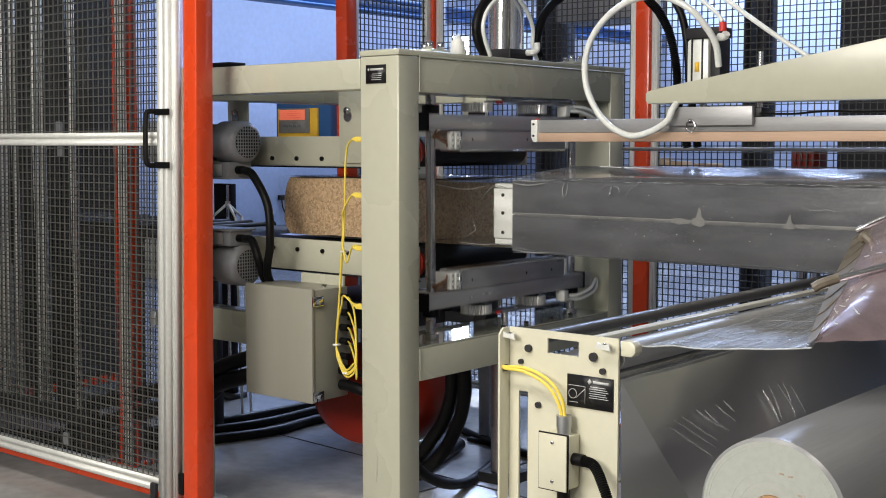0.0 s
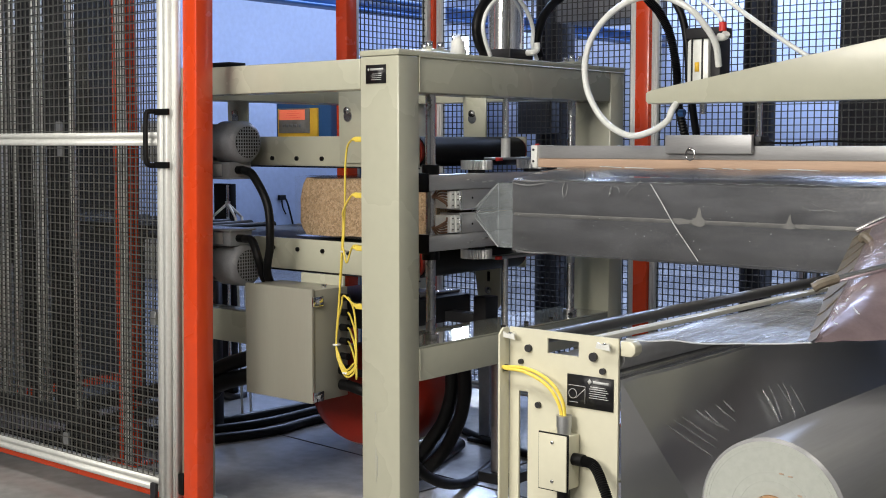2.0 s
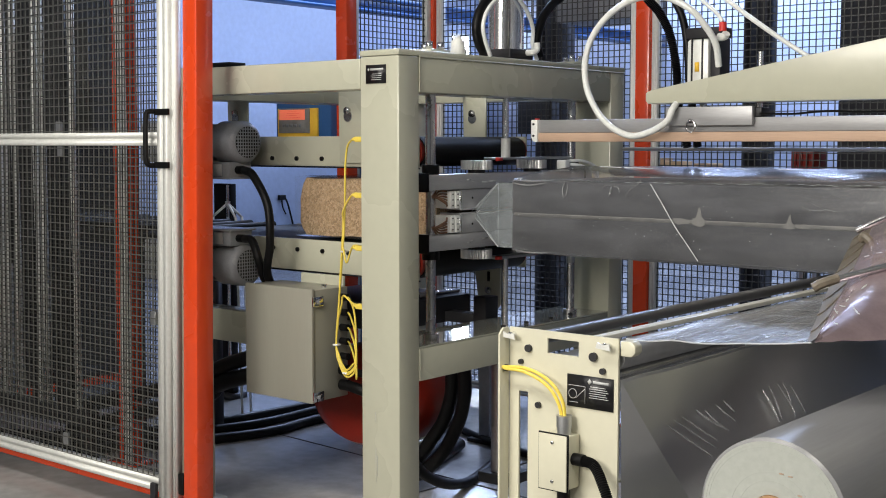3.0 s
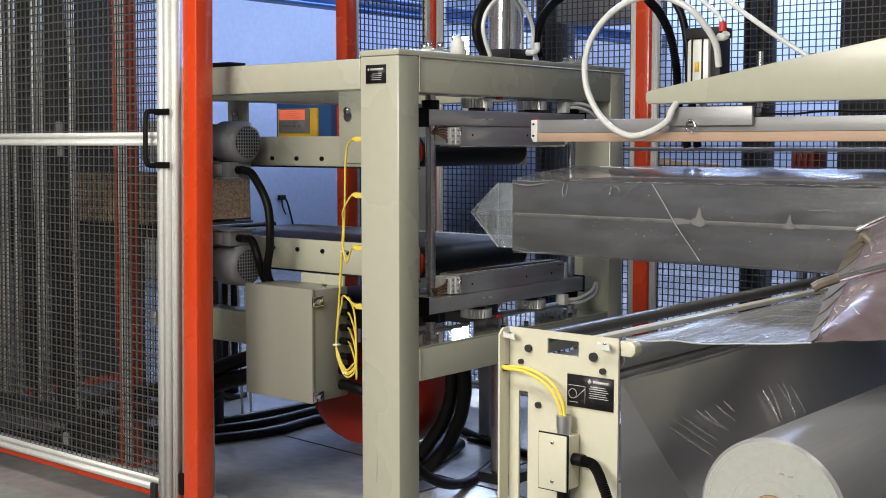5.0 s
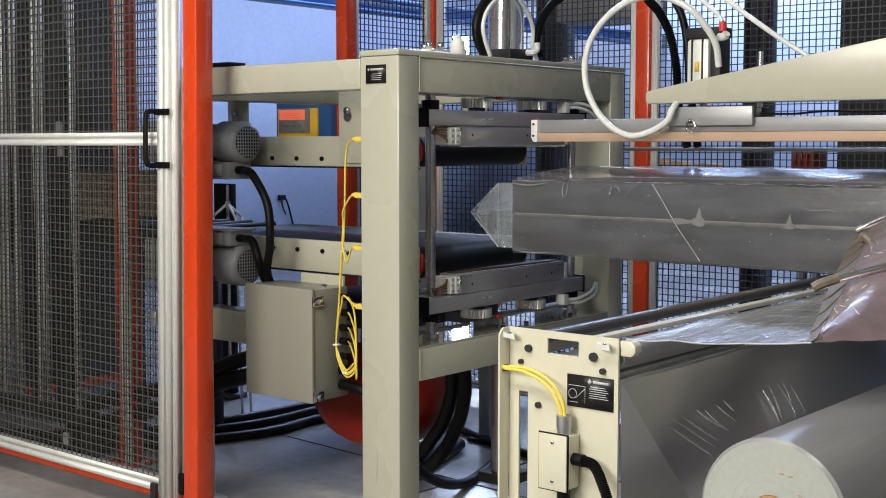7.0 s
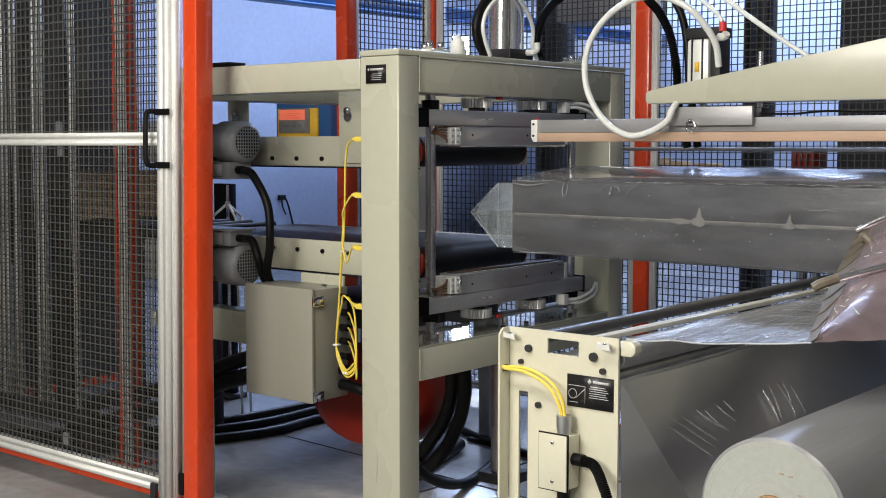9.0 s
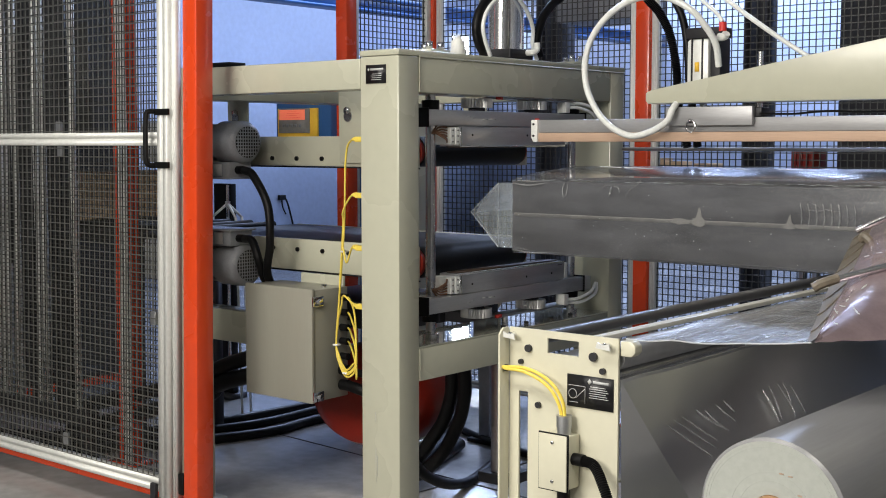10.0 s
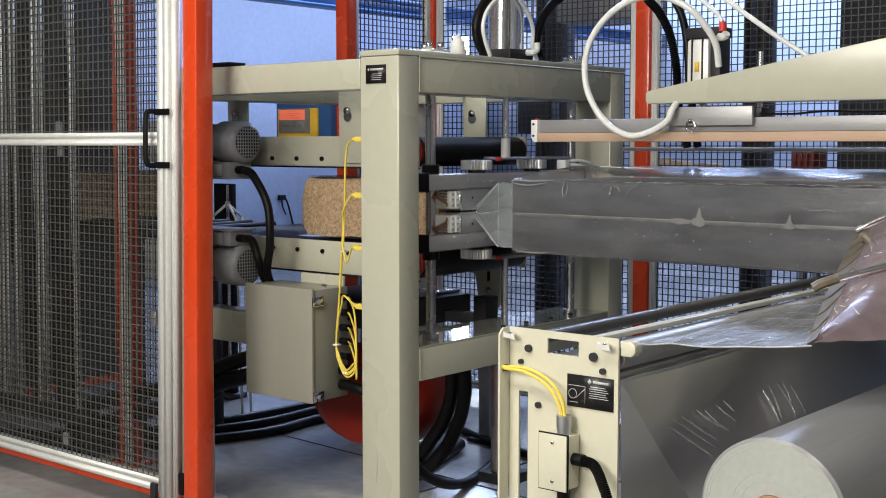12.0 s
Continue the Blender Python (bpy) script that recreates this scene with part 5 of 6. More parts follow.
# web from roll to rollers
rows = []
for i in range(15):
    u = i / 14
    rows.append([(1.432 + (RX - 0.097 - 1.432) * u, -0.985 + 2.08 * k / 30, 0.80 + (RZ - 0.097 - 0.80) * u + 0.006 * noise.noise((u * 2, k * 0.5, 4))) for k in range(31)])
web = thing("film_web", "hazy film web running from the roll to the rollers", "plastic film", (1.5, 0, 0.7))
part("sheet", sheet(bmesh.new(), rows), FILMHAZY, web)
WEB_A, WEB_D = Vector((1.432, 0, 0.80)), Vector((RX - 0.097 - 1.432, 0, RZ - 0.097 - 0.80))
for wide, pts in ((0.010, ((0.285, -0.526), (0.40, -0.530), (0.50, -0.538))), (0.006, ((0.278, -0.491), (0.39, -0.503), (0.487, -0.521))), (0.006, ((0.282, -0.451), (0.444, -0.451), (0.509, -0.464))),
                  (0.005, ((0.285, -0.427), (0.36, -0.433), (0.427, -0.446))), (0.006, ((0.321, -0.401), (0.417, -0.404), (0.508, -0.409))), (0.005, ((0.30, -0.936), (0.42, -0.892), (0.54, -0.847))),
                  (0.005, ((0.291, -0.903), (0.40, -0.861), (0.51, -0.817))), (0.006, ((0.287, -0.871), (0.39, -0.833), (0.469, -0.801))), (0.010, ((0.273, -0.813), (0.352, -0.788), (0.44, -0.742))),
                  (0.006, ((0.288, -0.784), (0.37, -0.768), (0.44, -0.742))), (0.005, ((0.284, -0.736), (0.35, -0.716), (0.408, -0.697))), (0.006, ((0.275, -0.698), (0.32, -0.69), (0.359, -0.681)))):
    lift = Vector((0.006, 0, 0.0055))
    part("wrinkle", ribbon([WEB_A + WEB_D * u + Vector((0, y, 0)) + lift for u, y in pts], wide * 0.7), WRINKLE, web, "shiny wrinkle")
rows = [[(1.436 + 0.01 * i / 8, -0.990 + 2.08 * k / 30, 0.80 - 0.62 * i / 8 + 0.004 * noise.noise((i * 0.5, k * 0.5, 4))) for k in range(31)] for i in range(9)]
part("rear_sheet", sheet(bmesh.new(), rows), FILMHAZY, web)
# flat web from the rollers to the forming shoulder
TIP, UP = Vector((1.70, -0.745, 0.872)), Vector((1.37, 0.345, 1.005))
rows = []
for i in range(25):
    u = i / 24
    e = TIP.lerp(UP, u)
    a = Vector((1.41, -0.93 + 1.6 * u, 0.869))
    rows.append([a.lerp(Vector((e.x, e.y, 0.868 + 0.02 * u)), k / 16) + Vector((0, 0, 0.004 * noise.noise((k * 0.35, i * 0.3, 9)) - 0.005 * math.sin(math.pi * k / 16) * (1 - u))) for k in range(17)])
apron = thing("film_apron", "creased film apron between rollers and forming shoulder", "plastic film", (1.5, -0.4, 0.87))
part("sheet", sheet(bmesh.new(), rows), APRON, apron)
part("hem", hosem(rows[0][::2], 0.0014, 5, 3), FOLD, apron, "milky film edge")
for i in (2, 4, 5, 7, 9, 12):
    part("wrinkle", hosem([q + Vector((0, 0, 0.002)) for q in rows[i][4 + i % 3:15:2]], 0.0005, 5, 3), WRINKLE, apron, "shiny wrinkle")
# forming shoulder: lip and outer plate
sh = thing("forming_shoulder", "curved metal film forming shoulder wrapped in film", "forming shoulder", (1.7, 0, 0.87))
END = TIP + (UP - TIP) * 1.35
FAR = Vector((2.05, -0.20, 0.86))
rows, strip, under = [], [], []
for i in range(33):
    u = i / 32
    e = TIP.lerp(END, u)
    w = 0.02 + 0.032 * min(1, u * 3)
    wob = 0.003 * noise.noise((i * 0.6, 2, 1))
    strip.append([e + Vector((w * (k / 5 - 0.5) * 1.0, 0.0, w * (k / 5 - 0.5) * 0.7 + wob)) for k in range(6)])
    s0 = strip[-1][-1]
    g = TIP.lerp(FAR, u) + Vector((0.006, 0, -0.002))
    row = []
    for k in range(17):
        v = k / 16
        q = s0.lerp(g, v)
        q = q + Vector((0.02, -0.055, 0.075)) * math.sin(math.pi * v) ** 0.8 * min(1, 1.6 * u) + Vector((0, 0, 0.003 * noise.noise((i * 0.5, k * 0.7, 6))))
        row.append(q)
    rows.append(row)
part("plate", sheet(bmesh.new(), rows), SHOULDER, sh, "shiny film-clad curved plate")
part("lip", sheet(bmesh.new(), strip), TAPE, sh, "tan taped lip")
fl = random.Random(9)
for k in range(26):
    q = rows[fl.randrange(3, 30)][fl.randrange(1, 12)] + Vector((0.004, -0.012, 0.006))
    a = Vector((fl.uniform(-0.006, 0.006), 0.0, fl.uniform(-0.006, 0.006)))
    part("film_fleck", hosem([q - a, q, q + a + Vector((0.002, 0, 0.001))], fl.uniform(0.0006, 0.0014), 5, 2), FOLD, sh, "pale torn film fleck")
for i in range(2, 32, 3):
    part("tape_fold", hosem([strip[i][0] + Vector((0, -0.001, 0.001)), strip[i][2] + Vector((0.004, -0.004, 0.004)), strip[min(i + 1, 32)][5] + Vector((0, -0.001, 0.001))], 0.0016, 5, 3), TAPE, sh, "raised tape fold")
part("rod", rodm((1.577, -0.42, 0.943), (1.84, -0.21, 1.034), 0.0078, 14), CHROME, sh, "steel hold-down rod")
part("rod_knob", hosem([(1.565, -0.43, 0.934), (1.58, -0.42, 0.944), (1.605, -0.395, 0.955)], 0.011, 8, 4), TAPE, sh, "taped rod end")
part("rod", rodm((1.455, 0.08, 1.024), (1.70, 0.19, 1.16), 0.008, 14), CHROME, sh, "steel hold-down rod")
part("rod_knob", hosem([(1.47, 0.075, 1.002), (1.48, 0.07, 1.012), (1.495, 0.07, 1.0)], 0.011, 8, 4), TAPE, sh, "taped rod end")
part("leg", boxm(2.2, 2.26, 0.2, 0.26, FLOOR + 0.001, 0.86, 0.003), BEIGE, sh)

# ---- hoses, blower and things on the floor ----
for pts, r in (([(-2.9, 0.05, -0.1), (-2.4, 0.25, -0.1), (-2.12, 0.58, -0.1), (-2.02, 0.91, -0.1), (-1.98, 1.13, -0.1), (-1.96, 1.43, -0.1), (-1.94, 1.6, -0.1), (-1.9, 1.95, -0.1)], 0.02),
               ([(-2.8, 0.0, -0.1), (-2.3, 0.2, -0.1), (-2.02, 0.5, -0.1), (-1.9, 0.81, -0.1), (-1.83, 1.07, -0.1), (-1.84, 1.42, -0.1), (-1.86, 1.6, -0.1), (-1.83, 1.95, -0.1)], 0.02),
               ([(-2.7, -0.05, -0.097), (-2.1, 0.15, -0.097), (-1.85, 0.45, -0.097), (-1.74, 0.68, -0.097), (-1.67, 0.86, -0.097), (-1.65, 1.02, -0.097), (-1.67, 1.2, -0.097), (-1.66, 1.45, -0.097), (-1.6, 1.85, -0.097)], 0.022),
               ([(-2.2, 0.24, 0.05), (-1.314, 0.25, 0.285), (-1.201, 0.25, 0.345), (-1.05, 0.26, 0.40), (-0.84, 0.265, 0.45)], 0.03),
               ([(-2.2, 0.24, -0.05), (-1.315, 0.25, 0.215), (-1.202, 0.25, 0.28), (-1.05, 0.26, 0.33), (-0.84, 0.265, 0.38)], 0.033),
               ([(-0.47, 0.25, 0.37), (-0.40, 0.25, 0.36), (-0.32, 0.28, 0.33), (-0.26, 0.3, 0.2), (-0.27, 0.45, 0.03), (-0.4, 0.85, FLOOR + 0.02), (-0.6, 1.4, FLOOR + 0.02)], 0.02),
               ([(-0.47, 0.25, 0.425), (-0.36, 0.24, 0.43), (-0.28, 0.2, 0.52), (-0.26, 0.2, 0.62), (-0.25, 0.24, 0.72)], 0.014),
               ([(-0.27, 0.6, 0.56), (-0.273, 0.6, 0.39), (-0.278, 0.6, 0.304), (-0.314, 0.6, 0.203), (-0.378, 0.6, 0.117), (-0.45, 0.64, 0.05), (-0.65, 0.8, FLOOR + 0.03), (-0.95, 1.4, FLOOR + 0.03)], 0.026),
               ([(-0.21, 0.6, 0.56), (-0.213, 0.6, 0.397), (-0.213, 0.6, 0.313), (-0.24, 0.6, 0.213), (-0.314, 0.6, 0.084), (-0.426, 0.62, -0.01), (-0.6, 0.75, FLOOR + 0.03), (-0.8, 1.3, FLOOR + 0.03)], 0.026),
               ([(-1.4, 1.75, -0.1), (-1.096, 1.605, -0.1), (-0.827, 1.481, -0.1), (-0.618, 1.417, -0.1), (-0.473, 1.366, -0.1), (0.0, 1.2, -0.1)], 0.018)):
    solid("air_hose", hosem(pts, r, 12, 8), BLACK, "thick black rubber hose lying by the machine", "hose", "black hoses")

bl = thing("blower", "red enamelled round blower housing under the machine", "blower", (-0.64, 0.75, FLOOR))
bm = bmesh.new()
prof = [(0.0, 0.44), (0.19, 0.44), (0.245, 0.455), (0.27, 0.49), (0.28, 0.53), (0.28, 0.66), (0.265, 0.70), (0.2, 0.72), (0.0, 0.72)]
sheet(bm, [[(-0.622 + r * math.cos(a), y, 0.275 + 0.72 * r * math.sin(a)) for a in [2 * math.pi * k / 48 for k in range(49)]] for r, y in prof])
bmesh.ops.remove_doubles(bm, verts=bm.verts[:], dist=1e-5)
part("drum", bm, REDTANK, bl)
for lx in (-0.68, -0.52):
    part("foot", boxm(lx - 0.015, lx + 0.015, 0.60, 0.66, FLOOR + 0.001, 0.11, 0.003), DARK, bl)
for px, py in ((-0.80, 1.5), ):
    lg = thing("rear_leg", "grey steel adjustable leg on the floor", "support leg", (px, py, FLOOR))
    part("leg", boxm(px - 0.03, px + 0.03, py - 0.03, py + 0.03, FLOOR + 0.02, 0.55, 0.003), DULL, lg)
    part("foot", boxm(px - 0.08, px + 0.08, py - 0.05, py + 0.05, FLOOR + 0.001, FLOOR + 0.02, 0.002), DARK, lg)

# hoses above the frame
for pts, r, mat, lab in (([(-0.02, 0.468, 1.548), (-0.02, 0.434, 1.586), (-0.02, 0.421, 1.633), (-0.02, 0.436, 1.682), (-0.02, 0.48, 1.733), (-0.02, 0.538, 1.787), (-0.1, 0.7, 1.95)], 0.0165, BLACK, "black rubber hose beside the air cylinder"),
                         ([(-0.02, 0.793, 1.558), (-0.02, 0.772, 1.607), (-0.02, 0.785, 1.648), (-0.02, 0.815, 1.701), (-0.02, 0.873, 1.751), (-0.02, 0.953, 1.805), (-0.1, 1.1, 1.95)], 0.0165, BLACK, "black rubber hose beside the air cylinder"),
                         ([(0.0, 0.474, 1.541), (0.0, 0.443, 1.595), (0.0, 0.433, 1.642), (0.0, 0.455, 1.692), (0.0, 0.505, 1.734), (0.0, 0.6, 1.79)], 0.0075, TUBEW, "white air hose beside the air cylinder"),
                         ([(0.0, 0.748, 1.542), (0.0, 0.72, 1.592), (0.0, 0.722, 1.652), (0.0, 0.687, 1.709), (0.0, 0.636, 1.754), (0.0, 0.6, 1.83)], 0.0075, TUBEW, "white air hose beside the air cylinder")):
    solid("air_hose", hosem(pts, r, 12, 8), mat, lab, "hose", "hoses over the frame")
LOOP = [(0.662, 0.58, 1.366), (0.664, 0.55, 1.345), (0.647, 0.55, 1.311), (0.586, 0.55, 1.278), (0.507, 0.55, 1.267), (0.416, 0.55, 1.314), (0.355, 0.55, 1.398), (0.336, 0.55, 1.483), (0.351, 0.55, 1.565),
        (0.401, 0.55, 1.636), (0.475, 0.55, 1.686), (0.548, 0.55, 1.706), (0.63, 0.56, 1.701), (0.711, 0.57, 1.661), (0.752, 0.6, 1.605), (0.772, 0.63, 1.55), (0.768, 0.66, 1.485)]
solid("air_hose", hosem(LOOP, 0.0108, 12, 8), TUBEW, "white air hose hanging in a large loop", "hose", "white air hoses")
solid("air_hose", hosem([(0.70, 0.66, 1.9), (0.759, 0.66, 1.728), (0.818, 0.66, 1.671), (0.896, 0.66, 1.614), (0.971, 0.68, 1.558), (1.054, 0.70, 1.50)], 0.008, 10, 8), TUBEW, "thin white air hose running down to the arm", "hose", "white air hoses")
solid("air_hose", hosem([(0.60, 0.66, 1.80), (0.688, 0.66, 1.711), (0.728, 0.66, 1.676), (0.760, 0.66, 1.648), (0.781, 0.655, 1.622)], 0.007, 10, 8), TUBEW, "thin white air hose with red tape", "hose", "white air hoses")
solid("conduit", hosem([(0.30, 0.85, 1.9), (0.38, 0.85, 1.756), (0.437, 0.85, 1.694), (0.482, 0.85, 1.615), (0.507, 0.85, 1.518), (0.515, 0.85, 1.442), (0.519, 0.85, 1.374), (0.53, 0.9, 1.23)], 0.016, 12, 30, 0.003), BLACK, "black corrugated conduit hanging beside the arm", "cable", "corrugated conduits")
solid("conduit", hosem([(0.44, 0.85, 1.9), (0.49, 0.85, 1.748), (0.529, 0.85, 1.669), (0.547, 0.85, 1.592), (0.555, 0.85, 1.516), (0.561, 0.85, 1.44), (0.57, 0.9, 1.23)], 0.013, 12, 20, 0.0), BLACK, "black conduit hanging beside the arm", "cable", "corrugated conduits")

# fittings on the frame's top plate
for y in (0.25, 1.09):
    t = thing("rod_clamp", "zinc bolted guide rod clamp on the frame's top", "clamp", (-0.08, y, 1.541), "rod clamps")
    part("block", boxm(-0.125, -0.035, y - 0.05, y + 0.05, 1.541, 1.553, 0.003), BEIGE, t)
    for dy in (-0.03, 0.03):
        part("bolt", rodm((-0.06, y + dy, 1.553), (-0.06, y + dy, 1.578), 0.012, 6), CHROME, t)
    part("nut", rodm((-0.1, y, 1.553), (-0.1, y, 1.572), 0.018, 6), STEEL, t)
# White knob added in place of a bright glare above the plate.
vb = thing("glare_knob", "white knob standing in for a bright glare on the frame", "silencer", (-0.08, 0.395, 1.541))
part("body", rodm((-0.08, 0.395, 1.541), (-0.08, 0.395, 1.592), 0.027, 18, 0.024), WHITE, vb)
part("cap", rodm((-0.08, 0.395, 1.5925), (-0.08, 0.388, 1.606), 0.018, 14, 0.012), WHITE, vb)
lp = thing("name_plate", "small black maker's plate on the beige post", "label", (-0.1, 0, 1.45))
part("plate", boxm(-0.138, -0.052, -0.0035, -0.0006, 1.433, 1.492), LABEL, lp)
part("print_bar", boxm(-0.118, -0.062, -0.0044, -0.0037, 1.474, 1.481), INK, lp)
part("print_mark", prism(bmesh.new(), [(-0.130, 1.4775), (-0.125, 1.472), (-0.121, 1.4775), (-0.125, 1.483)], "y", -0.0044, -0.0037), INK, lp)
for k in range(4):
    part("print_bar", boxm(-0.115 + 0.004 * (k % 2), -0.07, -0.0044, -0.0037, 1.444 + 0.006 * k, 1.4455 + 0.006 * k), INK, lp)

of = thing("outfeed_conveyor", "dark outfeed roller conveyor beyond the machine", "conveyor", (-3.4, 0.67, FLOOR))
part("bed", boxm(-5.6, -1.51, 0.40, 0.94, 0.80, 0.855, 0.004), DARK, of)
for k in range(26):
    x = -1.6 - 0.155 * k
    part("roller", rodm((x, 0.405, 0.872), (x, 0.935, 0.872), 0.0165, 10), BELT, of)
for x in (-2.0, -3.3, -4.9):
    for y in (0.42, 0.87):
        part("leg", boxm(x, x + 0.05, y, y + 0.05, FLOOR + 0.001, 0.799), DARK, of)

# ---- behind the fence ----
hm = thing("operator_panel", "blue control panel with yellow frame and orange screen", "control panel", (-1.98, 1.5, FLOOR))
part("housing", boxm(-2.19, -1.79, 1.5, 1.7, 1.22, 1.475, 0.008), BLUE, hm)
part("frame", boxm(-2.165, -1.875, 1.488, 1.4995, 1.235, 1.42, 0.003), YELPAINT, hm, "yellow frame")
part("keypad", boxm(-2.15, -1.925, 1.480, 1.4875, 1.295, 1.42, 0.003), PATCH, hm)
part("screen", boxm(-2.14, -1.955, 1.476, 1.4795, 1.362, 1.413, 0.001), SCREEN, hm, "glowing orange screen")
for k in range(4):
    part("print_bar", boxm(-2.10 + 0.01 * k, -1.99 - 0.02 * (k % 2), 1.4745, 1.4757, 1.372 + 0.011 * k, 1.3735 + 0.011 * k), REDP, hm)
for k in range(5):
    part("key_row", boxm(-2.12 + 0.03 * k, -2.105 + 0.03 * k, 1.478, 1.4798, 1.325, 1.34), ALUDARK, hm)
part("arm", boxm(-1.82, -1.74, 1.62, 1.69, 1.19, 1.219, 0.003), BLUE, hm)
part("column", boxm(-1.785, -1.735, 1.63, 1.68, FLOOR + 0.001, 1.189, 0.004), BLUE, hm)
dc = thing("dark_panel", "narrow black steel panel standing behind the take-away conveyor", "panel", (-2.48, 1.4, FLOOR))
part("body", boxm(-2.575, -2.44, 1.4, 1.44, FLOOR + 0.03, 1.03, 0.004), BLACK, dc)
part("plinth", boxm(-2.60, -2.42, 1.36, 1.48, FLOOR + 0.001, FLOOR + 0.03), DARK, dc)
tp = thing("tripod_stand", "small chrome tripod stand with spread legs", "tripod", (-2.13, 1.15, FLOOR))
part("pole", rodm((-2.17, 1.15, FLOOR + 0.25), (-2.17, 1.15, 1.036), 0.007, 10), CHROME, tp)
part("collar", rodm((-2.17, 1.15, 0.93), (-2.17, 1.15, 0.955), 0.013, 12), DULL, tp)
for ex, ey in ((-0.115, 0.0), (0.10, -0.035), (0.035, 0.06)):
    kx, ky = -2.17 + ex, 1.15 + ey
    part("leg_brace", rodm((-2.17, 1.15, 0.945), (kx, ky, 0.875), 0.0065, 8), ALU_W, tp)
    part("leg", rodm((kx, ky, 0.878), (kx + ex * 0.5, ky + ey * 0.5, FLOOR + 0.004), 0.007, 8), ALU_W, tp)
WH = thing("wall_cable", "thin black cable hanging from a wall hook", "cable", (-8.97, 7.85, 0.57))
part("cord", hosem([(-8.97, 7.84, 0.56), (-8.96, 7.88, 0.57), (-8.96, 7.93, 0.50), (-8.96, 7.98, 0.36), (-8.96, 8.06, 0.10)], 0.012, 6), BLACK, WH)
part("loop", hosem([(-8.97, 7.84, 0.56), (-8.96, 7.85, 0.45), (-8.96, 7.90, 0.36)], 0.01, 6), BLACK, WH)
part("hook", boxm(-8.998, -8.95, 7.80, 7.90, 0.54, 0.60, 0.004), BLACK, WH)


def column(x, y, w, h, mat, label):
    t = thing("steel_column", label, "column", (x, y, FLOOR), "hall columns")
    part("web", boxm(x - w / 2, x + w / 2, y - 0.01, y + 0.01, FLOOR + 0.012, h), mat, t)
    for s in (-1, 1):
        part("flange", boxm(x + s * w / 2 - 0.008, x + s * w / 2 + 0.008, y - w / 2, y + w / 2, FLOOR + 0.012, h), mat, t)
    part("base_plate", boxm(x - w * 0.7, x + w * 0.7, y - w * 0.7, y + w * 0.7, FLOOR + 0.001, FLOOR + 0.012), mat, t)


column(-1.18, 5.0, 0.15, ZC - 0.01, DARK, "dark steel hall column")
column(-2.86, 5.0, 0.2, ZC - 0.01, DARK, "dark steel hall column")


def cabinet(x0, x1, y0, y1, z1, mat, label, name="machine_cabinet"):
    t = thing(name, label, "cabinet", ((x0 + x1) / 2, (y0 + y1) / 2, FLOOR))
    part("body", boxm(x0, x1, y0, y1, FLOOR + 0.08, z1, 0.01), mat, t)
    part("plinth", boxm(x0 + 0.02, x1 - 0.02, y0 + 0.02, y1 - 0.02, FLOOR + 0.001, FLOOR + 0.079), DARK, t)
    m = (x0 + x1) / 2
    part("door", boxm(x0 + 0.02, m - 0.004, y0 - 0.014, y0 - 0.001, FLOOR + 0.1, z1 - 0.03, 0.004), mat, t)
    part("door", boxm(m + 0.004, x1 - 0.02, y0 - 0.014, y0 - 0.001, FLOOR + 0.1, z1 - 0.03, 0.004), mat, t)
    return t


cabinet(-0.30, 1.2, 4.2, 5.0, 2.9, SOOT, "tall dark grey machine cabinet behind the fence")
sb = thing("switch_box", "dark switch box fixed to a hall column", "electrical box", (-2.86, 4.86, 1.4))
part("body", boxm(-3.07, -2.75, 4.80, 4.898, 1.32, 1.58, 0.008), SOOT, sb)
part("lid", boxm(-3.05, -2.77, 4.786, 4.799, 1.34, 1.56, 0.004), SOOT, sb)


tb = thing("work_table", "low steel work table behind the fence", "table", (-0.9, 4.2, FLOOR))
part("top", boxm(-1.9, -0.02 - 0.3, 3.9, 4.18, 1.02, 1.06, 0.004), DULL, tb)
for x in (-1.85, -0.40):
    for y in (3.93, 4.12):
        part("leg", boxm(x, x + 0.04, y, y + 0.04, FLOOR + 0.001, 1.019, 0.003), DULL, tb)
for a, b, h in ((-1.47, -1.33, 0.09), (-1.31, -1.19, 0.07), (-1.10, -0.98, 0.06)):
    c = thing("carton", "small tan cardboard carton on a table", "carton", ((a + b) / 2, 4.0, 1.061), "cartons")
    part("box", boxm(a, b, 3.95, 4.1, 1.061, 1.061 + h, 0.003), CARD, c)
    part("tape", boxm((a + b) / 2 - 0.015, (a + b) / 2 + 0.015, 3.949, 4.101, 1.0612 + h, 1.0622 + h), TAPE, c)
for k in range(4):
    x = -0.46 + 0.035 * k
    c = thing("ring_binder", "dark red binder standing on the table", "binder", (x, 4.0, 1.061), "binders")
    part("cover", boxm(x, x + 0.03, 3.93, 4.13, 1.061, 1.20 + 0.01 * (k % 2), 0.003), REDTANK, c)


gd = thing("crane_girder", "blue painted steel girder along the hall", "girder", (-6.0, 8.0, 2.6))
for z0, z1, w in ((2.54, 2.56, 0.12), (2.66, 2.68, 0.12), (2.561, 2.659, 0.012)):
    part("flange" if w > 0.1 else "web", boxm(-6.0 - w, -6.0 + w, -6.99, 11.99, z0, z1), BLUE, gd)
# Two dark bodies added as a backdrop that darkens the view through the door.
cabinet(-7.6, -4.4, 0.2, 1.4, 4.4, SOOT, "large dark body added as a backdrop beyond the mesh door", "dark_backdrop")
cabinet(-4.2, -3.5, 0.9, 1.5, 2.6, SOOT, "dark body added as a backdrop beyond the mesh door", "dark_backdrop")
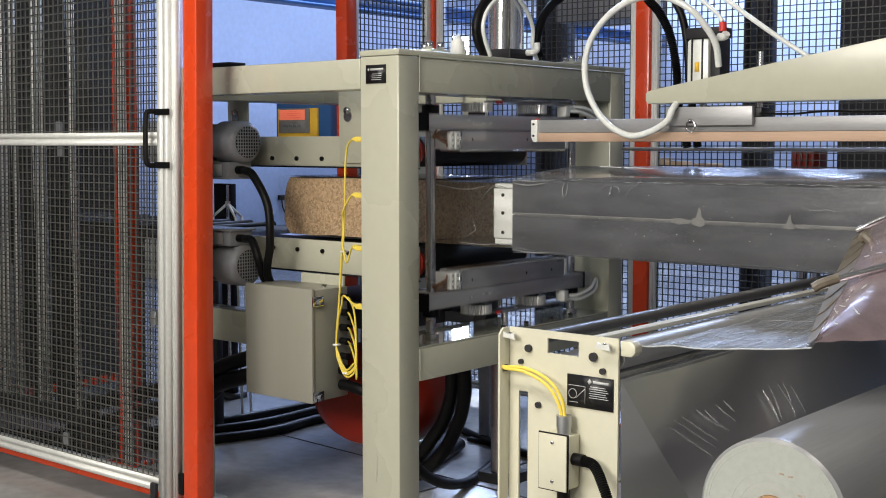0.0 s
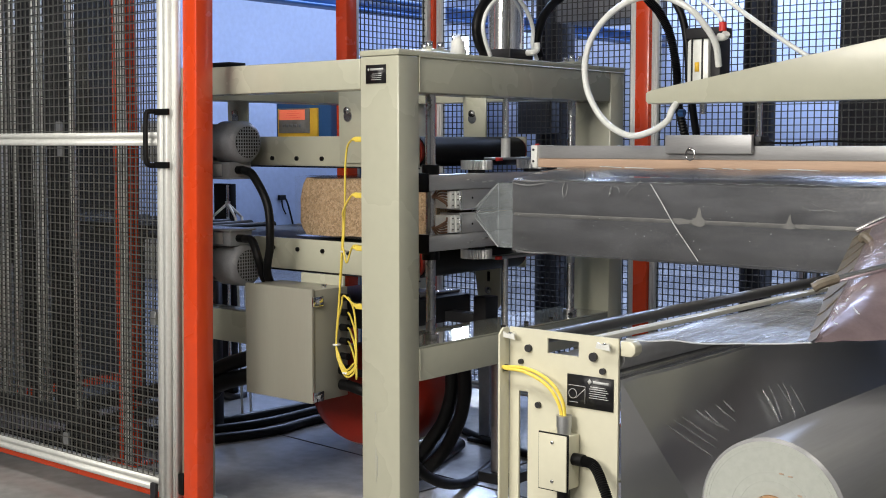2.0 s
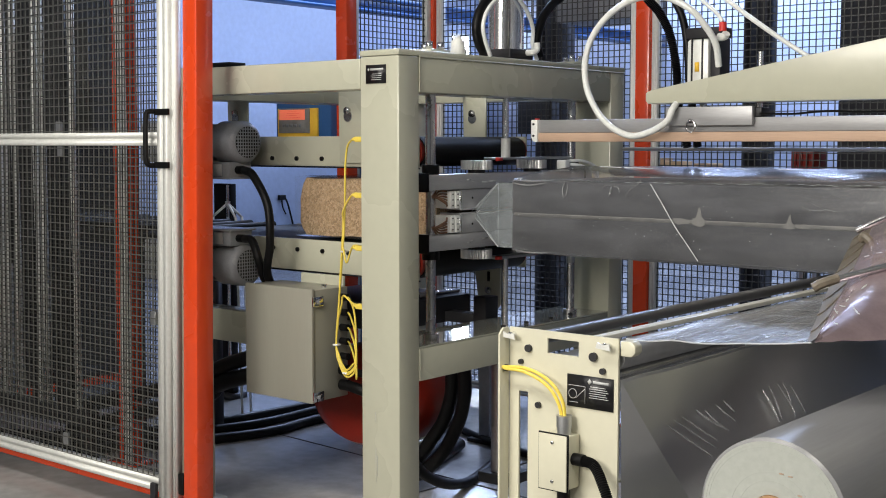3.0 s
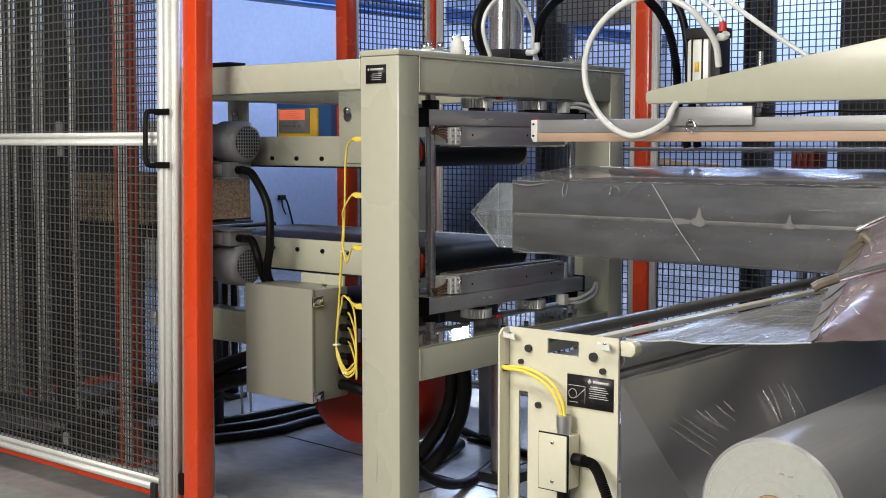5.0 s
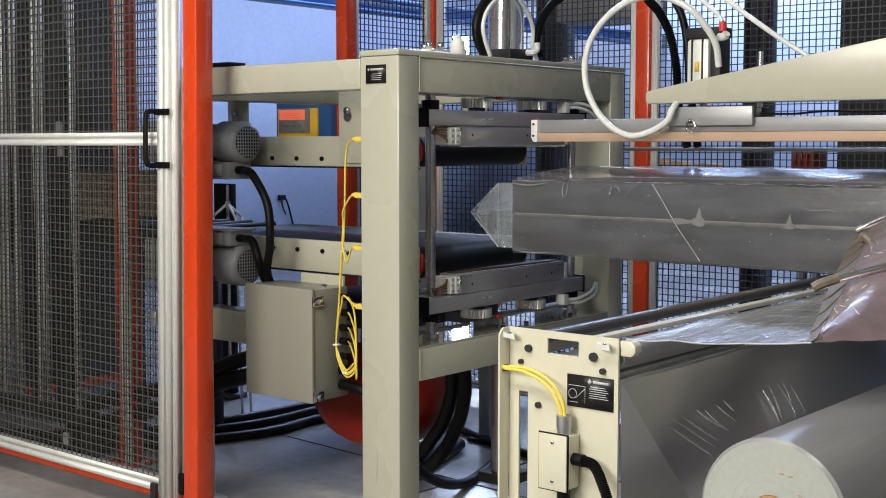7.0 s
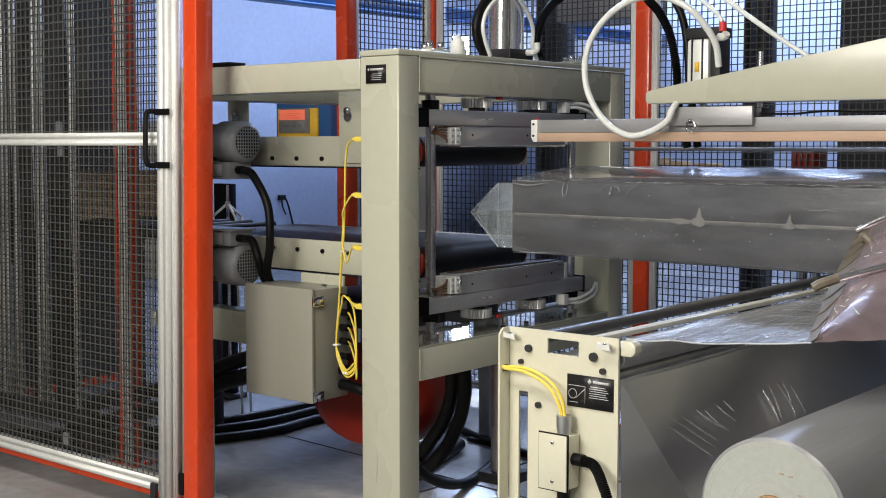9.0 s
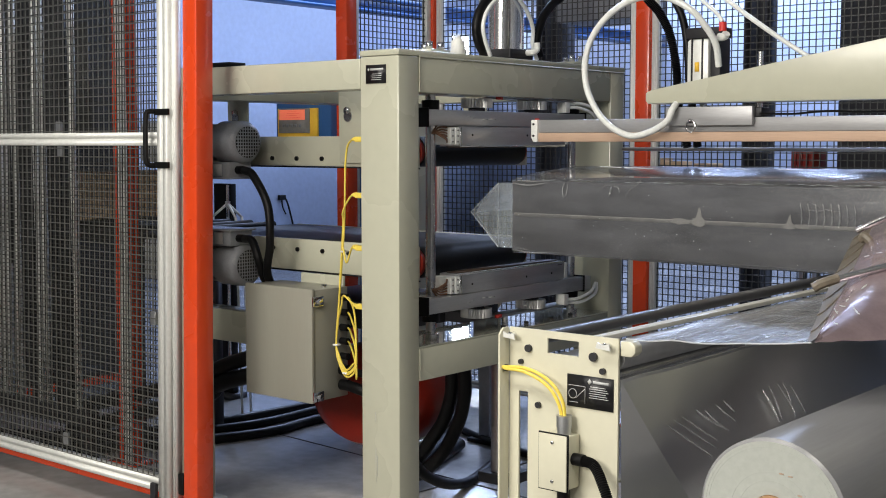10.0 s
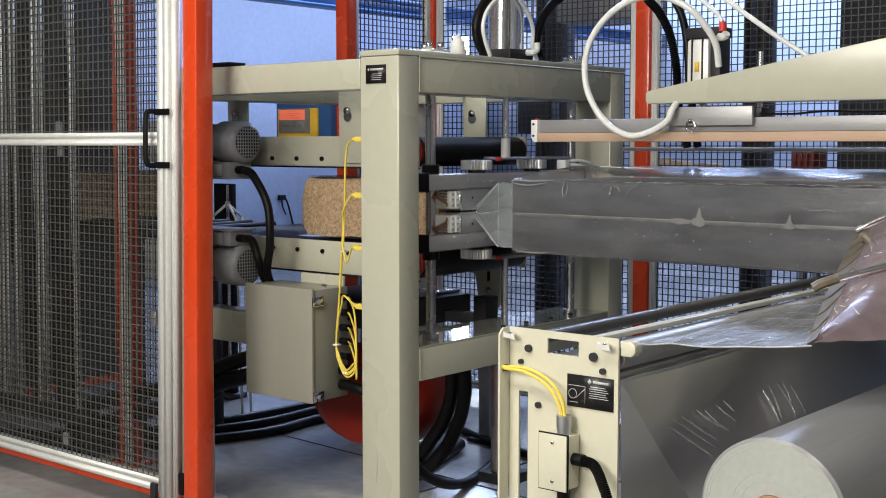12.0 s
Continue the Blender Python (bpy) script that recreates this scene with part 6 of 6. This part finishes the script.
# Added slats: pale ones imitate bright wall streaking through layered mesh.
gs = thing("streak_slats", "added upright slats standing in for pale streaks beyond the mesh door", "machine guard", (-3.1, 0.1, FLOOR))
for fx in (-4.3, -1.95):
    part("foot", boxm(fx, fx + 0.05, 0.12, 0.18, FLOOR + 0.001, 0.019, 0.003), SOOT, gs)
part("base", boxm(-4.3, -1.9, 0.12, 0.18, 0.02, 0.09, 0.003), SOOT, gs)
part("head", boxm(-4.3, -1.9, 0.12, 0.18, 2.5, 2.58, 0.003), SOOT, gs)
part("panel", boxm(-4.3, -1.9, 0.165, 0.175, 1.28, 1.75), SOOT, gs)
slats = random.Random(3)
x = -4.28
while x < -1.96:
    w = slats.uniform(0.008, 0.03)
    pale = slats.random() < 0.55
    low = 0.091 if pale or slats.random() < 0.6 else 0.7
    part("slat", boxm(x, x + w, 0.13, 0.16, low, 2.499), ALU_W if pale else SOOT, gs, "pale slat standing in for a streak of bright wall" if pale else "")
    x += w + slats.uniform(0.015, 0.05)
# Hung box added to darken this spot, in place of grey shelving.
du = thing("shelving_stand_in", "grey box standing in for dark shelving high behind the fence", "duct", (-1.35, 3.4, 1.95))
part("trough", boxm(-1.62, -1.10, 3.2, 3.6, 1.95, 2.35, 0.01), ALUDARK, du)
for x in (-1.55, -1.17):
    part("hanger", rodm((x, 3.4, 2.351), (x, 3.4, ZC - 0.001), 0.012, 8), DARK, du)
wn = tagged(new("window_1"), "small bright daylight window high in the hall wall", kind="structure")
ORIGIN[wn] = Vector((0, 0, 0))
part("pane", boxm(-8.999, -8.99, 11.21, 11.60, 2.52, 2.80), DAYLIGHT, wn, "glowing daylight pane")
for y0, y1, z0, z1 in ((11.17, 11.208, 2.48, 2.84), (11.602, 11.64, 2.48, 2.84), (11.209, 11.601, 2.48, 2.518), (11.209, 11.601, 2.802, 2.84)):
    part("frame", boxm(-8.999, -8.97, y0, y1, z0, z1), WHITE, wn)


# ---- motion ----
def slide(ob, rows):
    """Key a thing along its own axes: seconds, dx, dz from its first place."""
    p = ob.location.copy()
    walk(ob, [(t, Matrix.Translation((p.x + dx, p.y, p.z + dz))) for t, dx, dz in rows])


def motions():
    close = ((0.0, 0.201), (0.1, 0.15), (0.2, 0.097), (0.3, 0.05), (0.4, 0.018), (0.5, 0.006), (0.7, 0.0), (3.0, 0.0), (3.1, 0.006), (3.2, 0.0274), (3.3, 0.075), (3.5, 0.17),
             (3.65, 0.208), (3.8, 0.2156), (4.2, 0.2156), (11.3, 0.2156), (11.4, 0.2156), (11.5, 0.2077), (11.6, 0.175), (11.7, 0.133), (11.8, 0.085), (11.9, 0.035), (12.0, 0.0))
    slide(jaw_up, [(t, 0, d) for t, d in close])
    slide(jaw_low, [(t, 0, -0.972 * d) for t, d in close])
    slide(bar, [(0.0, 0, 0), (0.45, 0, 0), (0.6, 0, -0.02), (0.7, 0, -0.06), (0.85, 0, -0.088), (1.0, 0, -0.088), (2.2, 0, -0.088), (2.3, 0, -0.083), (2.4, 0, -0.06), (2.5, 0, -0.024),
                (2.65, 0, -0.003), (2.8, 0, 0), (12.0, 0, 0)])
    slide(ripples, [(0.0, 0.9, 0), (8.85, 0.9, 0), (8.9, 0.7, 0), (9.0, 0.1, 0), (9.2, 0.02, 0), (9.5, 0.0, 0), (10.5, -0.01, 0), (10.65, 0.15, 0), (11.0, 0.9, 0), (12.0, 0.9, 0)])
    pc = diagonal.location.copy()
    walk(diagonal, [(t, Matrix.Translation((pc.x, pc.y + d, pc.z))) for t, d in ((0.0, 0.026), (1.1, 0.026), (1.5, 0.007), (2.0, 0.001), (3.0, 0.0), (4.2, 0.002), (5.0, 0.0105), (8.8, 0.0115), (8.9, 0.0115), (9.0, 0.026), (12.0, 0.026))])
    slide(apron, [(0.0, 0, -0.010), (0.3, 0, -0.008), (0.7, 0, 0), (10.5, 0, 0), (10.9, 0, -0.004), (11.3, 0, -0.010), (12.0, 0, -0.006)])
    turn = ((0.0, 0), (10.6, 0), (10.8, -60), (11.0, -130), (11.2, -190), (11.4, -215), (12.0, -220))
    walk(fr_, [(t, Matrix.Translation((RX, 0.2, RZ)) @ pose(0, 0, 0, 0, a, 0)) for t, a in turn])
    slide(block_a, BLOCK_A)
    slide(block_b, BLOCK_B)
    slide(pusher, [(0.0, 0.091, 0), (0.05, 0.11, 0), (0.1, 0.17, 0), (0.2, 0.30, 0), (0.6, 1.0, 0), (1.0, 1.1, 0), (10.4, 1.1, 0), (10.6, 0.97, 0)] + [(t, x + 0.79, 0) for t, x, z in BLOCK_B if 10.65 < t < 11.25] +
          [(11.3, 0.052, 0), (11.4, 0.052, 0), (11.5, 0.06, 0), (11.6, 0.145, 0), (11.7, 0.28, 0), (12.0, 0.75, 0)])
    slide(tail, [(0.0, -0.45, 0), (0.1, -0.5, 0), (0.3, -0.75, 0), (0.5, -0.79, 0)] + [(t, x + 0.07, 0) for t, x, z in BLOCK_A if t > 0.55])
    slide(tail_b, [(0.0, 1.2, 0), (10.5, 1.2, 0), (10.7, 1.0, 0), (11.2, 0.1, 0), (11.4, -0.42, 0), (11.6, -0.46, 0), (11.8, -0.6, 0), (12.0, -0.75, 0)])
    pa = cone_a.location.copy()
    rows = [(0.0, 0.29, 0), (0.1, 0.2, 0), (0.2, 0.08, 0), (0.3, 0.01, 0), (0.4, 0, 0), (10.55, 0, 0), (10.7, -0.01, 0.006)] + [(t, x + 0.095, 0.022) for t, x, z in BLOCK_B if t > 10.75]
    walk(cone_a, [(t, Matrix.Translation((pa.x + dx, pa.y + dy, pa.z))) for t, dx, dy in rows])
    slide(cone_b, [(0.0, 1.1, 0), (10.5, 1.1, 0), (10.7, 0.9, 0), (11.2, 0.40, 0), (11.4, 0.3, 0), (11.5, 0.29, 0), (11.6, 0.23, 0), (11.7, 0.13, 0), (11.8, 0.04, 0), (11.9, 0, 0), (12.0, 0, 0)])
    for flaps, rows in ((flaps_a, ((0.0, 0), (0.1, 6), (0.2, 18), (0.3, 29), (0.4, 33.4), (0.5, 34), (12.0, 34))),
                        (flaps_b, ((0.0, 0), (11.5, 0), (11.6, 4), (11.7, 12), (11.8, 20), (11.9, 29), (12.0, 33.5)))):
        for hub, s in zip(flaps, (1, -1)):
            walk(hub, [(t, Matrix.Translation((-0.063, 0, s * 0.108)) @ pose(0, 0, 0, 0, -s * a, 0)) for t, a in rows])


BLOCK_A = [(0.0, -0.95, 0), (0.1, -0.935, 0), (0.2, -0.91, 0), (0.3, -0.88, 0), (0.4, -0.865, 0), (0.5, -0.86, 0), (3.3, -0.86, 0), (3.5, -0.95, 0), (3.8, -1.32, 0), (4.2, -1.86, 0), (4.6, -2.30, 0), (4.8, -2.45, 0), (5.0, -2.53, 0), (5.2, -2.60, 0), (5.6, -2.80, 0), (6.0, -3.0, 0), (12.0, -3.0, 0)]
BLOCK_B = [(0.0, 0.33, 0), (10.3, 0.33, 0), (10.5, 0.20, 0), (10.6, 0.13, 0), (10.7, 0.05, 0), (10.8, -0.13, 0), (10.9, -0.29, 0), (11.0, -0.44, 0), (11.1, -0.59, 0), (11.2, -0.74, 0),
           (11.3, -0.84, 0), (11.4, -0.90, 0), (11.5, -0.92, 0), (11.7, -0.925, 0), (11.8, -0.89, 0), (11.9, -0.87, 0), (12.0, -0.85, 0)]
motions()
